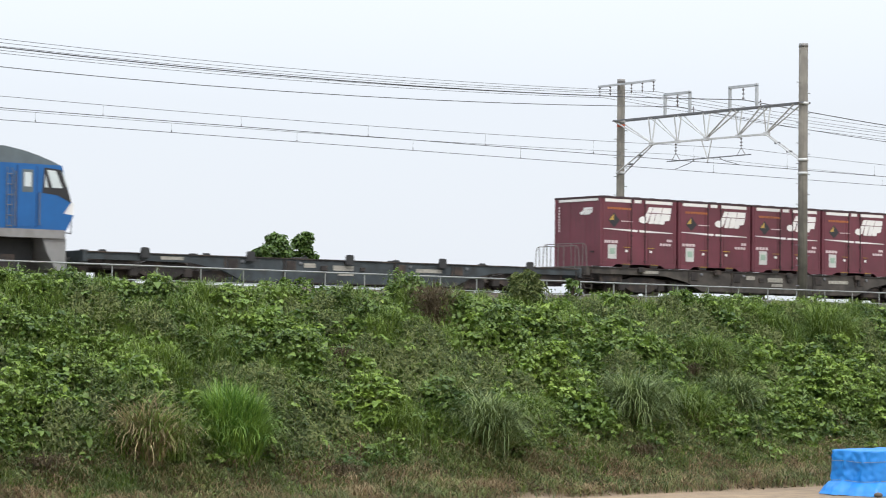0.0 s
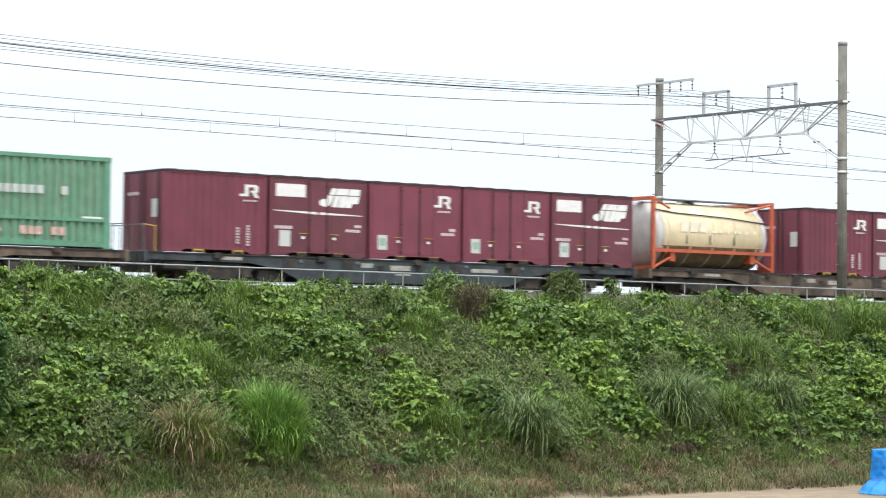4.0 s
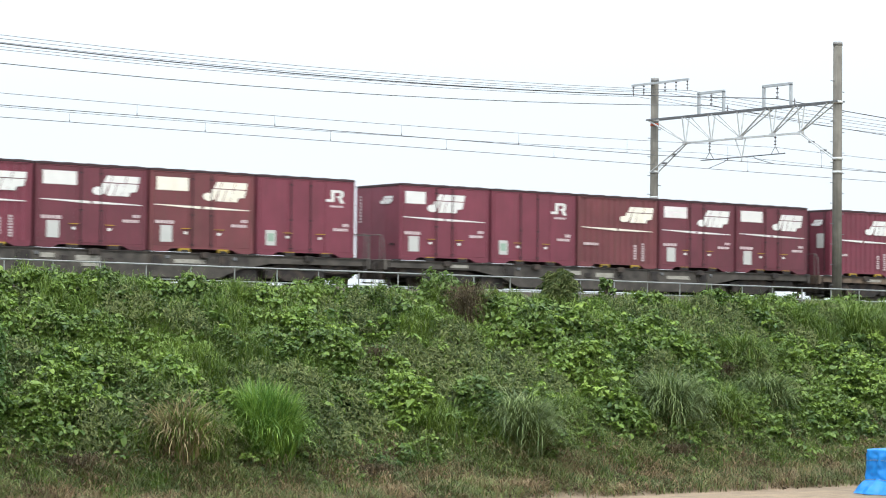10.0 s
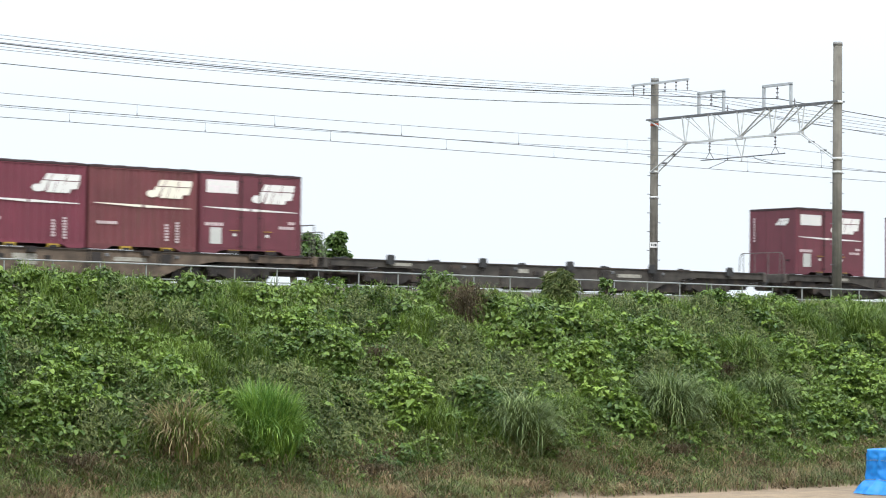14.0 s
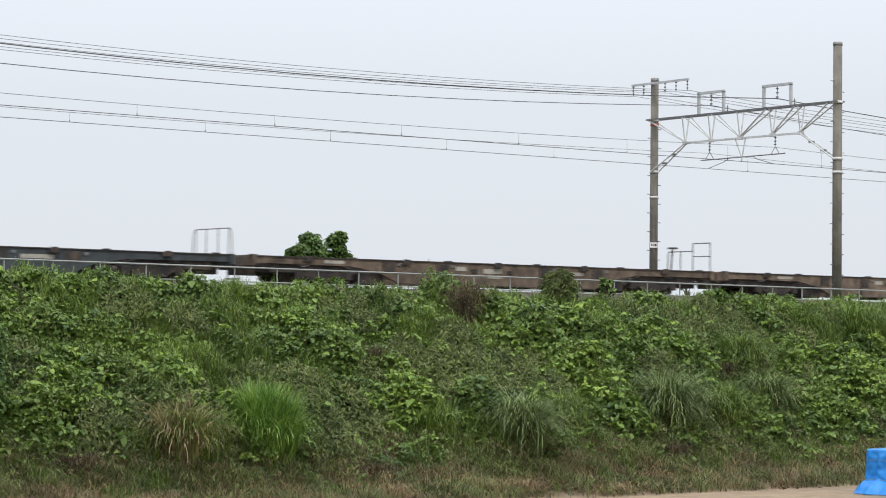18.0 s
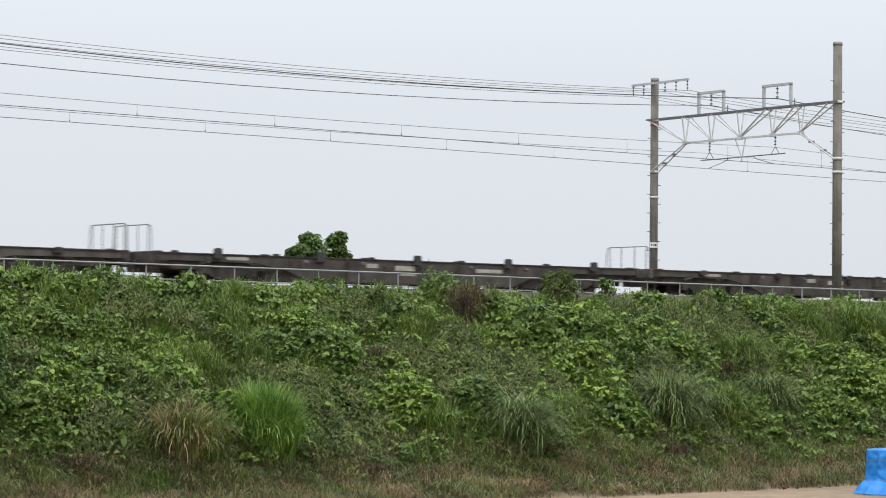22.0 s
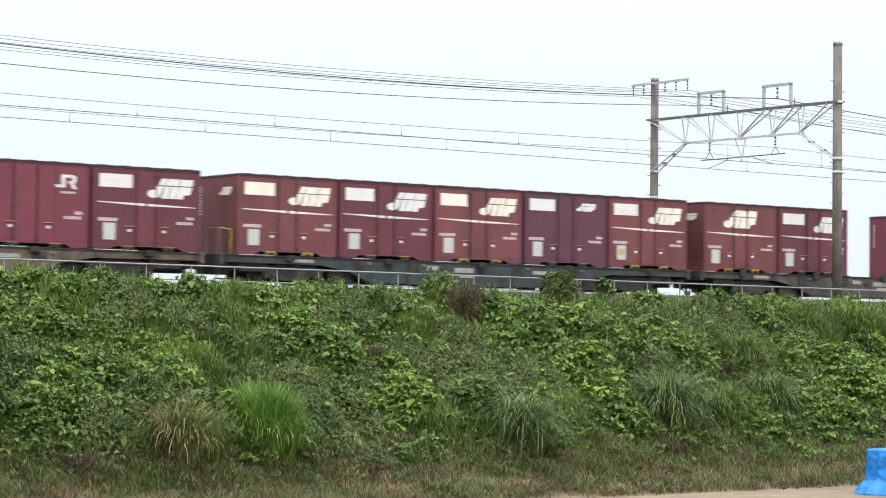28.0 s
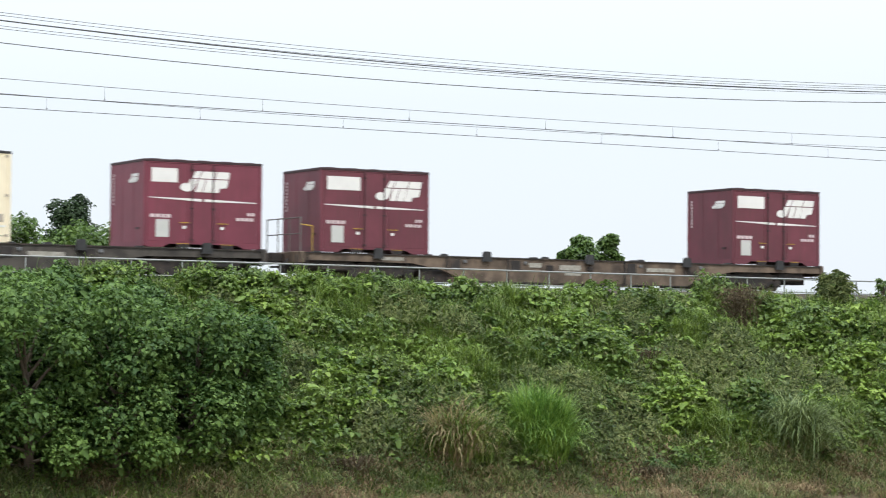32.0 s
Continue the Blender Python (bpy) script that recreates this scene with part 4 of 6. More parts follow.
KIND = {
    "A": lambda: side_door_box(label="maroon steel cargo container with white text panel on a flat wagon"),
    "Ab": lambda: side_door_box(panel="blank", label="maroon steel cargo container with blank white panel on a flat wagon"),
    "Ag": lambda: side_door_box(sticker=GREEN_STICK, label="maroon cargo container with a green sticker on a flat wagon"),
    "Ak": lambda: side_door_box(paint=MAROON_WORN, white=IVORY, sticker=KHAKI_STICK, label="weathered maroon container with khaki sticker on a flat wagon"),
    "Aw": lambda: side_door_box(paint=MAROON_WORN, white=IVORY, panel="blank", label="weathered brownish maroon container with blank panel on a flat wagon"),
    "C": lambda: side_door_box(paint=MAROON_ROSE, logo=(.30, .72, .64, .88), panel="short", label="maroon cargo container with its mark at mid-side on a wagon"),
    "Cn": lambda: side_door_box(paint=MAROON_WORN, white=IVORY, logo=(.26, .72, .64, .90), panel="", label="weathered brown-maroon container with a large mid-side mark"),
    "P": lambda: side_door_box(paint=PLUM, panel="blank", has_stripe=False, small=True, label="plum-coloured cargo container with a small mark on a wagon"),
    "T": lambda: side_door_box(cap=True, sticker=GREEN_STICK, label="maroon cargo container with white cap bands and hazard diamond"),
    "Tp": lambda: side_door_box(cap=True, low_panel=True, label="maroon cargo container with white cap bands and printed panel"),
    "J": lambda: plain_box(paint=MAROON_ROSE, label="plain maroon cargo container with a two-piece white mark"),
    "V": lambda: end_door_box(paint=MAROON_ROSE, label="ribbed maroon container with yellow forklift pockets"),
    "Vw": lambda: end_door_box(paint=MAROON_WORN, white=IVORY, label="weathered ribbed brown-maroon container with yellow pockets"),
    "Vj": lambda: end_door_box(paint=MAROON_ROSE, mark="square", label="ribbed maroon container with two-piece white mark and yellow pockets"),
    "K": lambda: cream_box(0, "cream insulated container with red band and black diamond"),
    "Kr": lambda: cream_box(1, "cream insulated container with rust streaks at its foot"),
    "Kp": lambda: cream_box(2, "cream insulated container with a thin red stripe"),
    "W": lambda: white_reefer("white panelled refrigerated container on a pale base frame"),
    "B": lambda: blue_long("long light blue ribbed container with pale globe mark"),
    "G": lambda: green_long("long green ribbed container with round red mark"),
    "N": lambda: tank_box("cream tank container in an orange-red steel frame"),
}
made_kinds, cargo = {}, []


def load(kind, u, L=CL, rise=0.0):
    """Set a container down on the train; u is where its front end lies along the train."""
    if kind in made_kinds:
        t = copy_thing(made_kinds[kind], pose(0, 0, 0))
    else:
        t = made_kinds[kind] = KIND[kind]()
    cargo.append((t, u + L / 2, rise))


# ---- flat wagons ----
def bogie(w, xc, rise=0.0):
    b = part("bogie", bogie_frame(), UNDER, w, "dusty cast bogie", at=(xc, 0, -rise))
    for x in (-.95, .95):
        s = part("wheelset", WHEELSET, TREAD, b, at=(x, 0, -1.0 + .405))
        wheels.append(s)
        for y in (-1, 1):
            part("axle_box", AXLEBOX, UNDER, b, at=(x, y * .98, -1.0 + .405))
    for y in (-1, 1):
        part("spring_nest", SPRING, UNDER, b, at=(0, y * .98, -.62))
    return b


def bogie_frame():
    bm = bmesh.new()
    for y in (-1.06, .9):
        prism(bm, [(-1.2, -.5), (-1.2, -.38), (-.75, -.32), (-.45, -.24), (.45, -.24), (.75, -.32), (1.2, -.38), (1.2, -.5), (.75, -.62), (.4, -.78), (-.4, -.78), (-.75, -.62)], y, y + .16)
    box(bm, -.25, .25, -1.0, 1.0, -.5, -.26, .02)
    for x in (-.55, .55):
        box(bm, x - .22, x + .22, -.85, .85, -.8, -.34, .03)
    return mesh(bm, "bogie", UNDER)


def wheelset_mesh():
    bm = bmesh.new()
    for y in (-.56, .56):
        s = 1 if y > 0 else -1
        lathe(bm, [(.12, y - .065 * s), (.37, y - .06 * s), (.432, y - .06 * s), (.405, y - .03 * s), (.402, y + .065 * s), (.35, y + .06 * s), (.33, y + .02 * s), (.14, y + .02 * s), (.12, y + .07 * s)], 24, "Y")
    lathe(bm, [(.075, -1.0), (.075, 1.0)], 10, "Y")
    for y in (-.595, .595):
        box(bm, .2, .3, y - .035, y + .035, -.03, .03)
    return mesh(bm, "wheelset", TREAD)


WHEELSET = wheelset_mesh()
AXLEBOX = small_mesh("axle_box", UNDER, (-.16, .16, -.12, .12, -.14, .14), bevel=.03)
_bm = bmesh.new()
for _x in (-.18, 0, .18):
    lathe(_bm, [(.07, -.12), (.085, -.08), (.07, -.04), (.085, 0), (.07, .04), (.085, .08), (.07, .12)], 10, "Z", (_x, 0, 0))
SPRING = mesh(_bm, "spring_nest", UNDER)
wheels = []


def end_rail(w, end, shape, stay):
    """The handrail and step at one end of a wagon: a hoop, a barred frame, or a frame beside a hand brake."""
    x = end * 9.84
    if shape == "hoop":
        rail = tubes("handrail", RAIL_PAINT, w, .017, ((x, -.97, .8), (x, .97, .8)), ((x, -.35, 0), (x, -.35, .8)), ((x, .35, 0), (x, .35, .8)), label="thin pipe handrail with bent ends")
        for y in (-1, 1):
            tubes("end_bow", RAIL_PAINT, rail, .017, ((x, y * .95, 0), (x, y * .97, .8)), ((x, y * .97, .8), (x, y * 1.07, .76)), ((x, y * 1.07, .76), (x, y * 1.13, .63)), ((x, y * 1.13, .63), (x, y * 1.18, 0)))
    else:
        y0 = 1.1 if shape == "frame" else -.2
        top = 1.0 if shape == "frame" else 1.02
        posts = (-1.1, -.37, .37, 1.1) if shape == "frame" else (-1.1, -.2)
        rail = tubes("handrail", RAIL_PAINT, w, .021, ((x, -1.1, top), (x, y0, top)), *[((x, y, 0), (x, y, top)) for y in posts], label="barred pipe handrail")
        tubes("rail_bar", RAIL_PAINT, rail, .018, ((x, -1.1, top * .53), (x, y0, top * .53)))
        if shape == "brake":
            tubes("low_rail", RAIL_PAINT, rail, .02, ((x, -.2, .74), (x, 1.1, .74)), ((x, 1.1, .74), (x, 1.15, 0)), ((x, .45, 0), (x, .45, .74)))
            bm = bmesh.new()
            tube(bm, (x - end * .2, .75, 0), (x - end * .2, .66, .86), .03, 8)
            stand = part("brake_stand", bm, UNDER, w, "dark hand brake stand")
            bm = bmesh.new()
            lathe(bm, [(.17, .83), (.2, .85), (.2, .88), (.17, .9)], 16, "Z", (x - end * .2, .66, 0))
            part("brake_wheel", bm, RAIL_PAINT, stand)
    if stay:
        d = -end * .35
        tubes("end_stay", YELLOW, rail, .018, ((x + d, -1.18, 0), (x + d, -1.18, .75)), ((x + d, -1.18, .75), (x, -1.1, .8)), label="yellow end stay")
    boxes("step", UNDER, w, (x - .2, x + .2, -1.3, -1.1, -.8, -.76), (x - .2, x - .17, -1.24, -1.2, -.78, -.1), (x + .17, x + .2, -1.24, -1.2, -.78, -.1))


def flat_wagon(paint, pegs, rail_end, rails, stay, label, rise=0.0, name="flat_wagon"):
    """A container flat wagon; its deck lies at local z 0, its middle at x 0."""
    w = thing(name, label, "flat wagon", "wagons of the train")
    L = 19.8
    for y in (-1.2, 1.08):
        bm = bmesh.new()
        prism(bm, [(-L / 2, -.02), (L / 2, -.02), (L / 2, -.25), (6.1, -.27), (5.0, -.46), (4.2, -.78), (-4.2, -.78), (-5.0, -.46), (-6.1, -.27), (-L / 2, -.25)], y, y + .12)
        sill = part("side_sill", bm, paint, w)
        if y < 0:
            for dx in (-4.6, -2.4, 2.0, 4.4):
                boxes("lashing_plate", UNDER, sill, (dx - .18, dx + .18, y - .03, y + .002, -.4, -.1), bevel=.01)
                boxes("stiffener", UNDER, sill, (dx - .3, dx - .24, y - .028, y + .002, -.76 if abs(dx) < 4.3 else -.46, -.05))
                boxes("lashing_ring", DARK_STEEL, sill, (dx + .3, dx + .42, y - .04, y + .002, -.22, -.12), bevel=.015)
            boxes("flange", UNDER, sill, (-L / 2, L / 2, y - .035, y + .005, -.05, -.015))
            boxes("lower_flange", UNDER, sill, (-4.2, 4.2, y - .035, y + .005, -.795, -.765))
            boxes("stencil", LABELCOL, sill, (-.75, .05, y - .008, y + .001, -.36, -.2), (-.55, .05, y - .008, y + .001, -.52, -.42), label="pale stencilled bars")
            boxes("stencil", LABELCOL, sill, (2.6, 3.7, y - .008, y + .001, -.34, -.22), label="pale stencilled bars")
            boxes("data_plate", LABELCOL, sill, (-1.9, -1.45, y - .012, y + .001, -.3, -.16), label="pale data plate")
            boxes("label_holder", UNDER, sill, (-1.25, -1.0, y - .04, y + .001, -.38, -.22), bevel=.01)
            boxes("label_holder", UNDER, sill, (.3, .5, y - .04, y + .001, -.36, -.24), bevel=.01)
            boxes("stencil", LABELCOL, sill, (-7.2, -6.4, y - .008, y + .001, -.2, -.1))
    boxes("centre_sill", UNDER, w, (-L / 2, L / 2, -.22, .22, -.62, -.06))
    for k in range(14):
        x = -L / 2 + .3 + k * (L - .6) / 13
        boxes("cross_member", paint, w, (x - .09, x + .09, -1.08, 1.08, -.17, -.03))
    for x in (-L / 2, L / 2 - .14):
        boxes("end_beam", paint, w, (x, x + .14, -1.25, 1.25, -.34, .0), bevel=.015)
    for s in (-1, 1):
        boxes("coupler", UNDER, w, tuple(sorted((s * L / 2, s * (L / 2 + .43)))) + (-.11, .11, -.30, -.02), bevel=.03)
        tubes("brake_hose", BLACK, w, .025, ((s * (L / 2 + .02), -.45, -.2), (s * (L / 2 + .2), -.45, -.45)), ((s * (L / 2 + .2), -.45, -.45), (s * (L / 2 + .42), -.4, -.3)))
    for x in (-7.1, 7.1):
        bogie(w, x, rise)
    boxes("brake_cylinder", UNDER, w, (-2.0, -1.1, -1.0, -.4, -.88, -.5), bevel=.05)
    boxes("air_reservoir", UNDER, w, (.2, 1.6, -.95, -.5, -.84, -.55), bevel=.08)
    boxes("valve_box", UNDER, w, (2.4, 2.9, -1.05, -.6, -.9, -.6), bevel=.03)
    for y in (-.75, .75):
        tubes("brake_pipe", UNDER, w, .035, ((-L / 2, y, -.42), (L / 2, y, -.42)))
    for x in (-5.2, 5.2):
        boxes("brake_beam", UNDER, w, (x - .5, x + .5, -1.05, 1.05, -.86, -.44), bevel=.05)
    for x in (-8.6, 8.6):
        boxes("draft_box", UNDER, w, (x - .55, x + .55, -1.1, 1.1, -.55, -.2), bevel=.04)
    for k in range(6):
        x = k * 3.8217 - 9.553 - .245 * (rail_end or 0)
        for y in (-1.17, 1.02):
            boxes("twistlock", PEG, w, (x - .12, x + .12, y, y + .15, -.02, .022), bevel=.008)
    for k in range(5):
        x = k * 3.8217 - 7.56 - .245 * (rail_end or 0)
        for y in (-1.33, 1.24):
            bm = bmesh.new()
            top = .15 if pegs else .012
            prism(bm, [(x - .16, -.16), (x + .16, -.16), (x + .15, -.06), (x + .13, top - .04), (x + .09, top), (x - .09, top), (x - .13, top - .04), (x - .15, -.06)], y, y + .09)
            part("guide_block", bm, PEG if pegs else UNDER, w)
    for end, shape in rails:
        end_rail(w, end, shape, stay)
    return w


wagons = []
# middle of each wagon along the train, paint, raised blocks, handrail end and load
SLOT = 3.8217
HIGH_DECK = .1           # one wagon of the train rides higher than the rest
STOCK = {
    "grey": (STEEL, False, "grey dusty container flat wagon on the near track"),
    "pegs": (STEEL, True, "grey container flat wagon with raised corner blocks"),
    "blue": (STEEL_BLUE, False, "blue-grey container flat wagon on the near track"),
    "bluepegs": (STEEL_BLUE, True, "blue-grey container flat wagon with raised corner blocks"),
    "brownpegs": (STEEL_BROWN, True, "brown container flat wagon with raised corner blocks"),
    "brown": (STEEL_BROWN, False, "brown dust-coated container flat wagon on the near track"),
}
TRAIN = [
    ("bluepegs", 1, 34.35, ""),
    ("grey", -1, 54.87, "T T T T Tp"),
    ("brown", 1, 75.30, "long"),
    ("blue", -1, 96.1, "Vj A J J Ag", "hoop", "stay"),
    ("brown", 1, 116.05, "tank - Vj Ab Ag"),
    ("brown", -1, 136.8, "A J Ak V C"),
    ("brown", 1, 156.6, "A Ab C A V"),
    ("grey", 1, 176.8, "W V Ab Aw J"),
    ("grey", -1, 197.6, "C J Vw A Ab"),
    ("brown", -1, 217.85, "V A P J Aw"),
    ("brown", 1, 237.72, "K Vw V Vw A", "frame"),
    ("pegs", -1, 258.25, ""),
    ("grey", -1, 279.0, "Ab - A - J"),
    ("blue", 1, 298.95, ""),
    ("brown", 1, 319.4, "", "brake"),
    ("brown", 1, 339.8, "", "frame"),
    ("grey", 1, 360.2, ""),
    ("pegs", 0, 380.95, ""),
    ("grey", -1, 401.5, ""),
    ("pegs", 1, 421.6, ""),
    ("pegs", 1, 442.0, ""),
    ("brown", -1, 462.93, "J C Kp J A"),
    ("blue", -1, 483.3, "Aw Ab Aw P Ak", "hoop", "stay"),
    ("pegs", 1, 503.17, "Cn Ab - J J"),
    ("pegs", -1, 523.66, "Cn - Kr - C"),
    ("brownpegs", -1, 544.58, "Ab - - - Ab", "frame", "stay"),
]


def train():
    built = {}
    for stock, end, u, freight, *extra in TRAIN:
        paint, pegs, label = STOCK[stock]
        shape = extra[0] if extra else "hoop"
        rails = ((end, shape),) if end else ((-1, shape),)
        rise = HIGH_DECK if freight.startswith("T") else 0.0
        key = (stock, end, shape, len(extra), rise)
        if key in built:
            w = copy_thing(built[key], pose(0, 0, 0))
            wheels.extend([o for o in w.children_recursive if o.name.startswith("wheelset")])
        else:
            w = built[key] = flat_wagon(paint, pegs, end, rails, len(extra) > 1, label, rise)
        wagons.append((w, u + 2 * SLOT + CL / 2 + .245 * end, rise))
        if freight == "long":
            load("B", u + .175, 9.2)
            load("G", u + 9.75, 9.2)
            continue
        for k, kind in enumerate(freight.split()):
            if kind == "tank":
                load("N", u + .02, 6.06)
            elif kind != "-":
                load(kind, u + k * SLOT, rise=rise)


train()


# ---- electric locomotive at the head ----
def locomotive():
    t = thing("electric_locomotive", "royal blue electric locomotive with grey skirt and roof", "locomotive")
    W = 1.43
    up_by = .12
    side = [(-18.1, .42), (-.24, .42), (-.2, .5), (0, .88), (-.34, .92), (-.1, 1.26), (-.42, 2.33), (-17.7, 2.33), (-18.0, 1.3), (-17.8, .9)]
    bm = bmesh.new()
    prism(bm, side, -W, W)
    body = part("body", bm, BLUE_LOCO, t)
    bm = bmesh.new()
    prism(bm, [(-.42, 2.45), (-.6, 2.53), (-1.1, 2.7), (-1.6, 2.83), (-2.25, 2.94), (-2.6, 2.94), (-2.6, 2.46), (-15.6, 2.46), (-15.6, 2.94), (-16.4, 2.85), (-17.7, 2.45)], -W + .08, W - .08)
    part("roof", bm, SLATE, t, "slate grey roof")
    boxes("lower_band", LOCO_GREY, t, (-18.1, -.28, -W - .01, W + .01, .18, .43), label="pale grey lower band")
    bm = bmesh.new()
    prism(bm, [(-1.0, .32), (-.22, .32), (-.22, -.7), (-.55, -.62), (-.85, -.1)], -W + .05, W - .05)
    part("skirt", bm, LOCO_GREY, t, "pale grey end skirt")
    bm = bmesh.new()
    prism(bm, [(-.36, .9), (.0, .9), (0, 1.25), (-.12, 1.25)], -W + .02, W - .02)
    part("nose_band", bm, WHITE, t, "white band across the end")
    bm = bmesh.new()
    prism(bm, [(-1.06, 1.5), (-.55, 1.45), (-.08, 1.24), (-.42, 2.2), (-1.0, 2.24)], -W - .008, -W + .01)
    surround = part("window_surround", bm, BLACK, t, "black cab window surround")
    # opaque panes, coloured pale for the bright sky behind the glass
    for pane in ([(-.73, 1.66), (-.39, 1.66), (-.62, 2.16), (-.92, 2.18)], [(-.98, 1.66), (-.86, 1.66), (-.98, 2.05)], [(-.43, 2.14), (-.38, 2.12), (-.2, 1.7), (-.27, 1.7)]):
        bm = bmesh.new()
        prism(bm, pane, -W - .014, -W - .009)
        part("cab_window", bm, SKY_PALE_GLASS, surround)
    boxes("windscreen", BLACK, t, (-.3, -.24, -1.2, 1.2, 1.4, 2.2))
    door = boxes("cab_door", BLUE_LOCO, t, (-1.86, -1.26, -W - .012, -W + .01, .5, 2.25), label="blue cab door")
    # darker blue strips paint the shadow gap at both door edges
    boxes("door_frame", BLUE_SHADE, door, (-1.89, -1.86, -W - .014, -W + .01, .48, 2.27), (-1.26, -1.23, -W - .014, -W + .01, .48, 2.27))
    boxes("window_gasket", SLATE, door, (-1.72, -1.36, -W - .018, -W - .008, 1.5, 2.16), bevel=.004)
    boxes("door_window", SKY_PALE_GLASS, door, (-1.65, -1.43, -W - .024, -W - .016, 1.66, 2.08))
    tubes("grab_rail", DARK_STEEL, door, .02, ((-1.95, -W - .05, .5), (-1.95, -W - .05, 2.1)), ((-1.16, -W - .05, .55), (-1.16, -W - .05, 1.5)))
    tubes("ladder", DARK_STEEL, t, .014, ((-2.22, -W - .04, .45), (-2.22, -W - .04, 2.2)), ((-2.05, -W - .04, .45), (-2.05, -W - .04, 2.2)), *[((-2.22, -W - .04, .5 + k * .3), (-2.05, -W - .04, .5 + k * .3)) for k in range(6)])
    # added block, near-black to stand in for shade beneath the body
    boxes("under_tray", PEG, t, (-17.0, -1.0, -.8, .8, -.35, .3), bevel=.02)
    tubes("end_handrail", DARK_STEEL, t, .018, ((.1, -1.1, .35), (.1, -1.1, .95)), ((.1, -1.1, .95), (.0, -1.1, .95)), ((.1, -1.1, .35), (-.24, -1.1, .4)))
    for x in (-3.5, -9.0, -14.5):
        b = part("bogie", bogie_frame(), UNDER, t, "dusty locomotive bogie", at=(x, 0, 0))
        for dx in (-1.2, 1.2):
            s = part("wheelset", LOCO_WHEELS, TREAD, b, at=(dx, 0, -1.0 + .56))
            loco_wheels.append(s)
        boxes("side_frame", UNDER, b, (-1.7, 1.7, -1.2, -1.0, -.55, -.2), (-1.5, -.9, -1.24, -1.0, -.7, -.35), (.9, 1.5, -1.24, -1.0, -.7, -.35))
    boxes("underfloor_boxes", UNDER, t, (-7.0, -5.6, -1.25, 1.25, -.6, 0), (-12.4, -11.0, -1.25, 1.25, -.6, 0), bevel=.03)
    boxes("coupler", UNDER, t, (-.3, .2, -.11, .11, -.28, -.02), bevel=.03)
    for x in (-4.6, -6.2, -12.5):
        boxes("roof_equipment", SLATE, t, (x - .5, x + .5, -.8, .8, 2.36, 2.7), bevel=.04)
    for ob in t.children:
        if ob.name.split(".")[0] in ("body", "lower_band", "nose_band", "window_surround", "windscreen", "cab_door", "ladder", "end_handrail", "roof_equipment"):
            ob.location.z += up_by
    return t


# body blue darkened, for the painted shade of the door recess
BLUE_SHADE = material("blue_door_gap_shade", (.006, .035, .13), .5, var=.1)
# pale base colour painted in place of sky seen through the cab
SKY_PALE_GLASS = material("glass_painted_sky_pale", (.55, .6, .6), .08, var=.1)
_bm = bmesh.new()
for _y in (-.56, .56):
    lathe(_bm, [(.15, _y - .07), (.56, _y - .065), (.56, _y + .065), (.15, _y + .07)], 24, "Y")
lathe(_bm, [(.09, -1.0), (.09, 1.0)], 10, "Y")
LOCO_WHEELS = mesh(_bm, "wheelset", TREAD)
loco_wheels = []
loco = locomotive()


# ---- plants on the bank ----
LEAF_DEAD = leafy("withered_leaf", (.045, .036, .021), (.165, .126, .072), .8, .8)
rng = np.random.default_rng(7)


def bank_zs(y):
    return np.interp(y, [-4000, TOE - .6, TOE + .6, CREST - .4, CREST + .6, 69.5], [0, 0, .25, ZC - .12, ZC, ZC])


def unit(v):
    return v / np.maximum(np.linalg.norm(v, axis=1, keepdims=True), 1e-9)


def leaves(P, N, size, aspect=.8, droop=.3):
    """Folded leaves at the points P, facing roughly along N."""
    n = len(P)
    N = unit(N + rng.normal(0, .45, (n, 3)))
    t = unit(np.cross(N, rng.normal(0, 1, (n, 3))))
    t[:, 2] -= droop
    t = unit(t)
    s = unit(np.cross(N, t))
    L = (size * rng.uniform(.65, 1.35, n))[:, None]
    W = L * aspect * .5
    fold = N * L * .16
    V = np.stack([P, P + t * L * .45 + s * W + fold, P + t * L, P + t * L * .45 - s * W + fold], 1).reshape(-1, 3)
    i = np.arange(n)[:, None] * 4
    F = np.concatenate([i + [0, 1, 2], i + [0, 2, 3]], 1).reshape(-1, 3)
    return V, F


def broad_leaves(P, N, size, aspect=.9, droop=.3):
    """Rounder vine leaves, folded along the midrib."""
    n = len(P)
    N = unit(N + rng.normal(0, .34, (n, 3)))
    t = unit(np.cross(N, rng.normal(0, 1, (n, 3))))
    t[:, 2] -= droop
    t = unit(t)
    s = unit(np.cross(N, t))
    L = (size * np.exp(rng.normal(0, .28, n)))[:, None]
    W = L * aspect * .5
    f = N * L * .14
    V = np.stack([P, P + t * L * .22 + s * W * .95 + f, P + t * L * .62 + s * W * .8 + f, P + t * L - N * L * .1, P + t * L * .62 - s * W * .8 + f, P + t * L * .22 - s * W * .95 + f], 1).reshape(-1, 3)
    i = np.arange(n)[:, None] * 6
    F = np.concatenate([i + [0, 1, 2], i + [0, 2, 3], i + [0, 3, 4], i + [0, 4, 5]], 1).reshape(-1, 3)
    return V, F


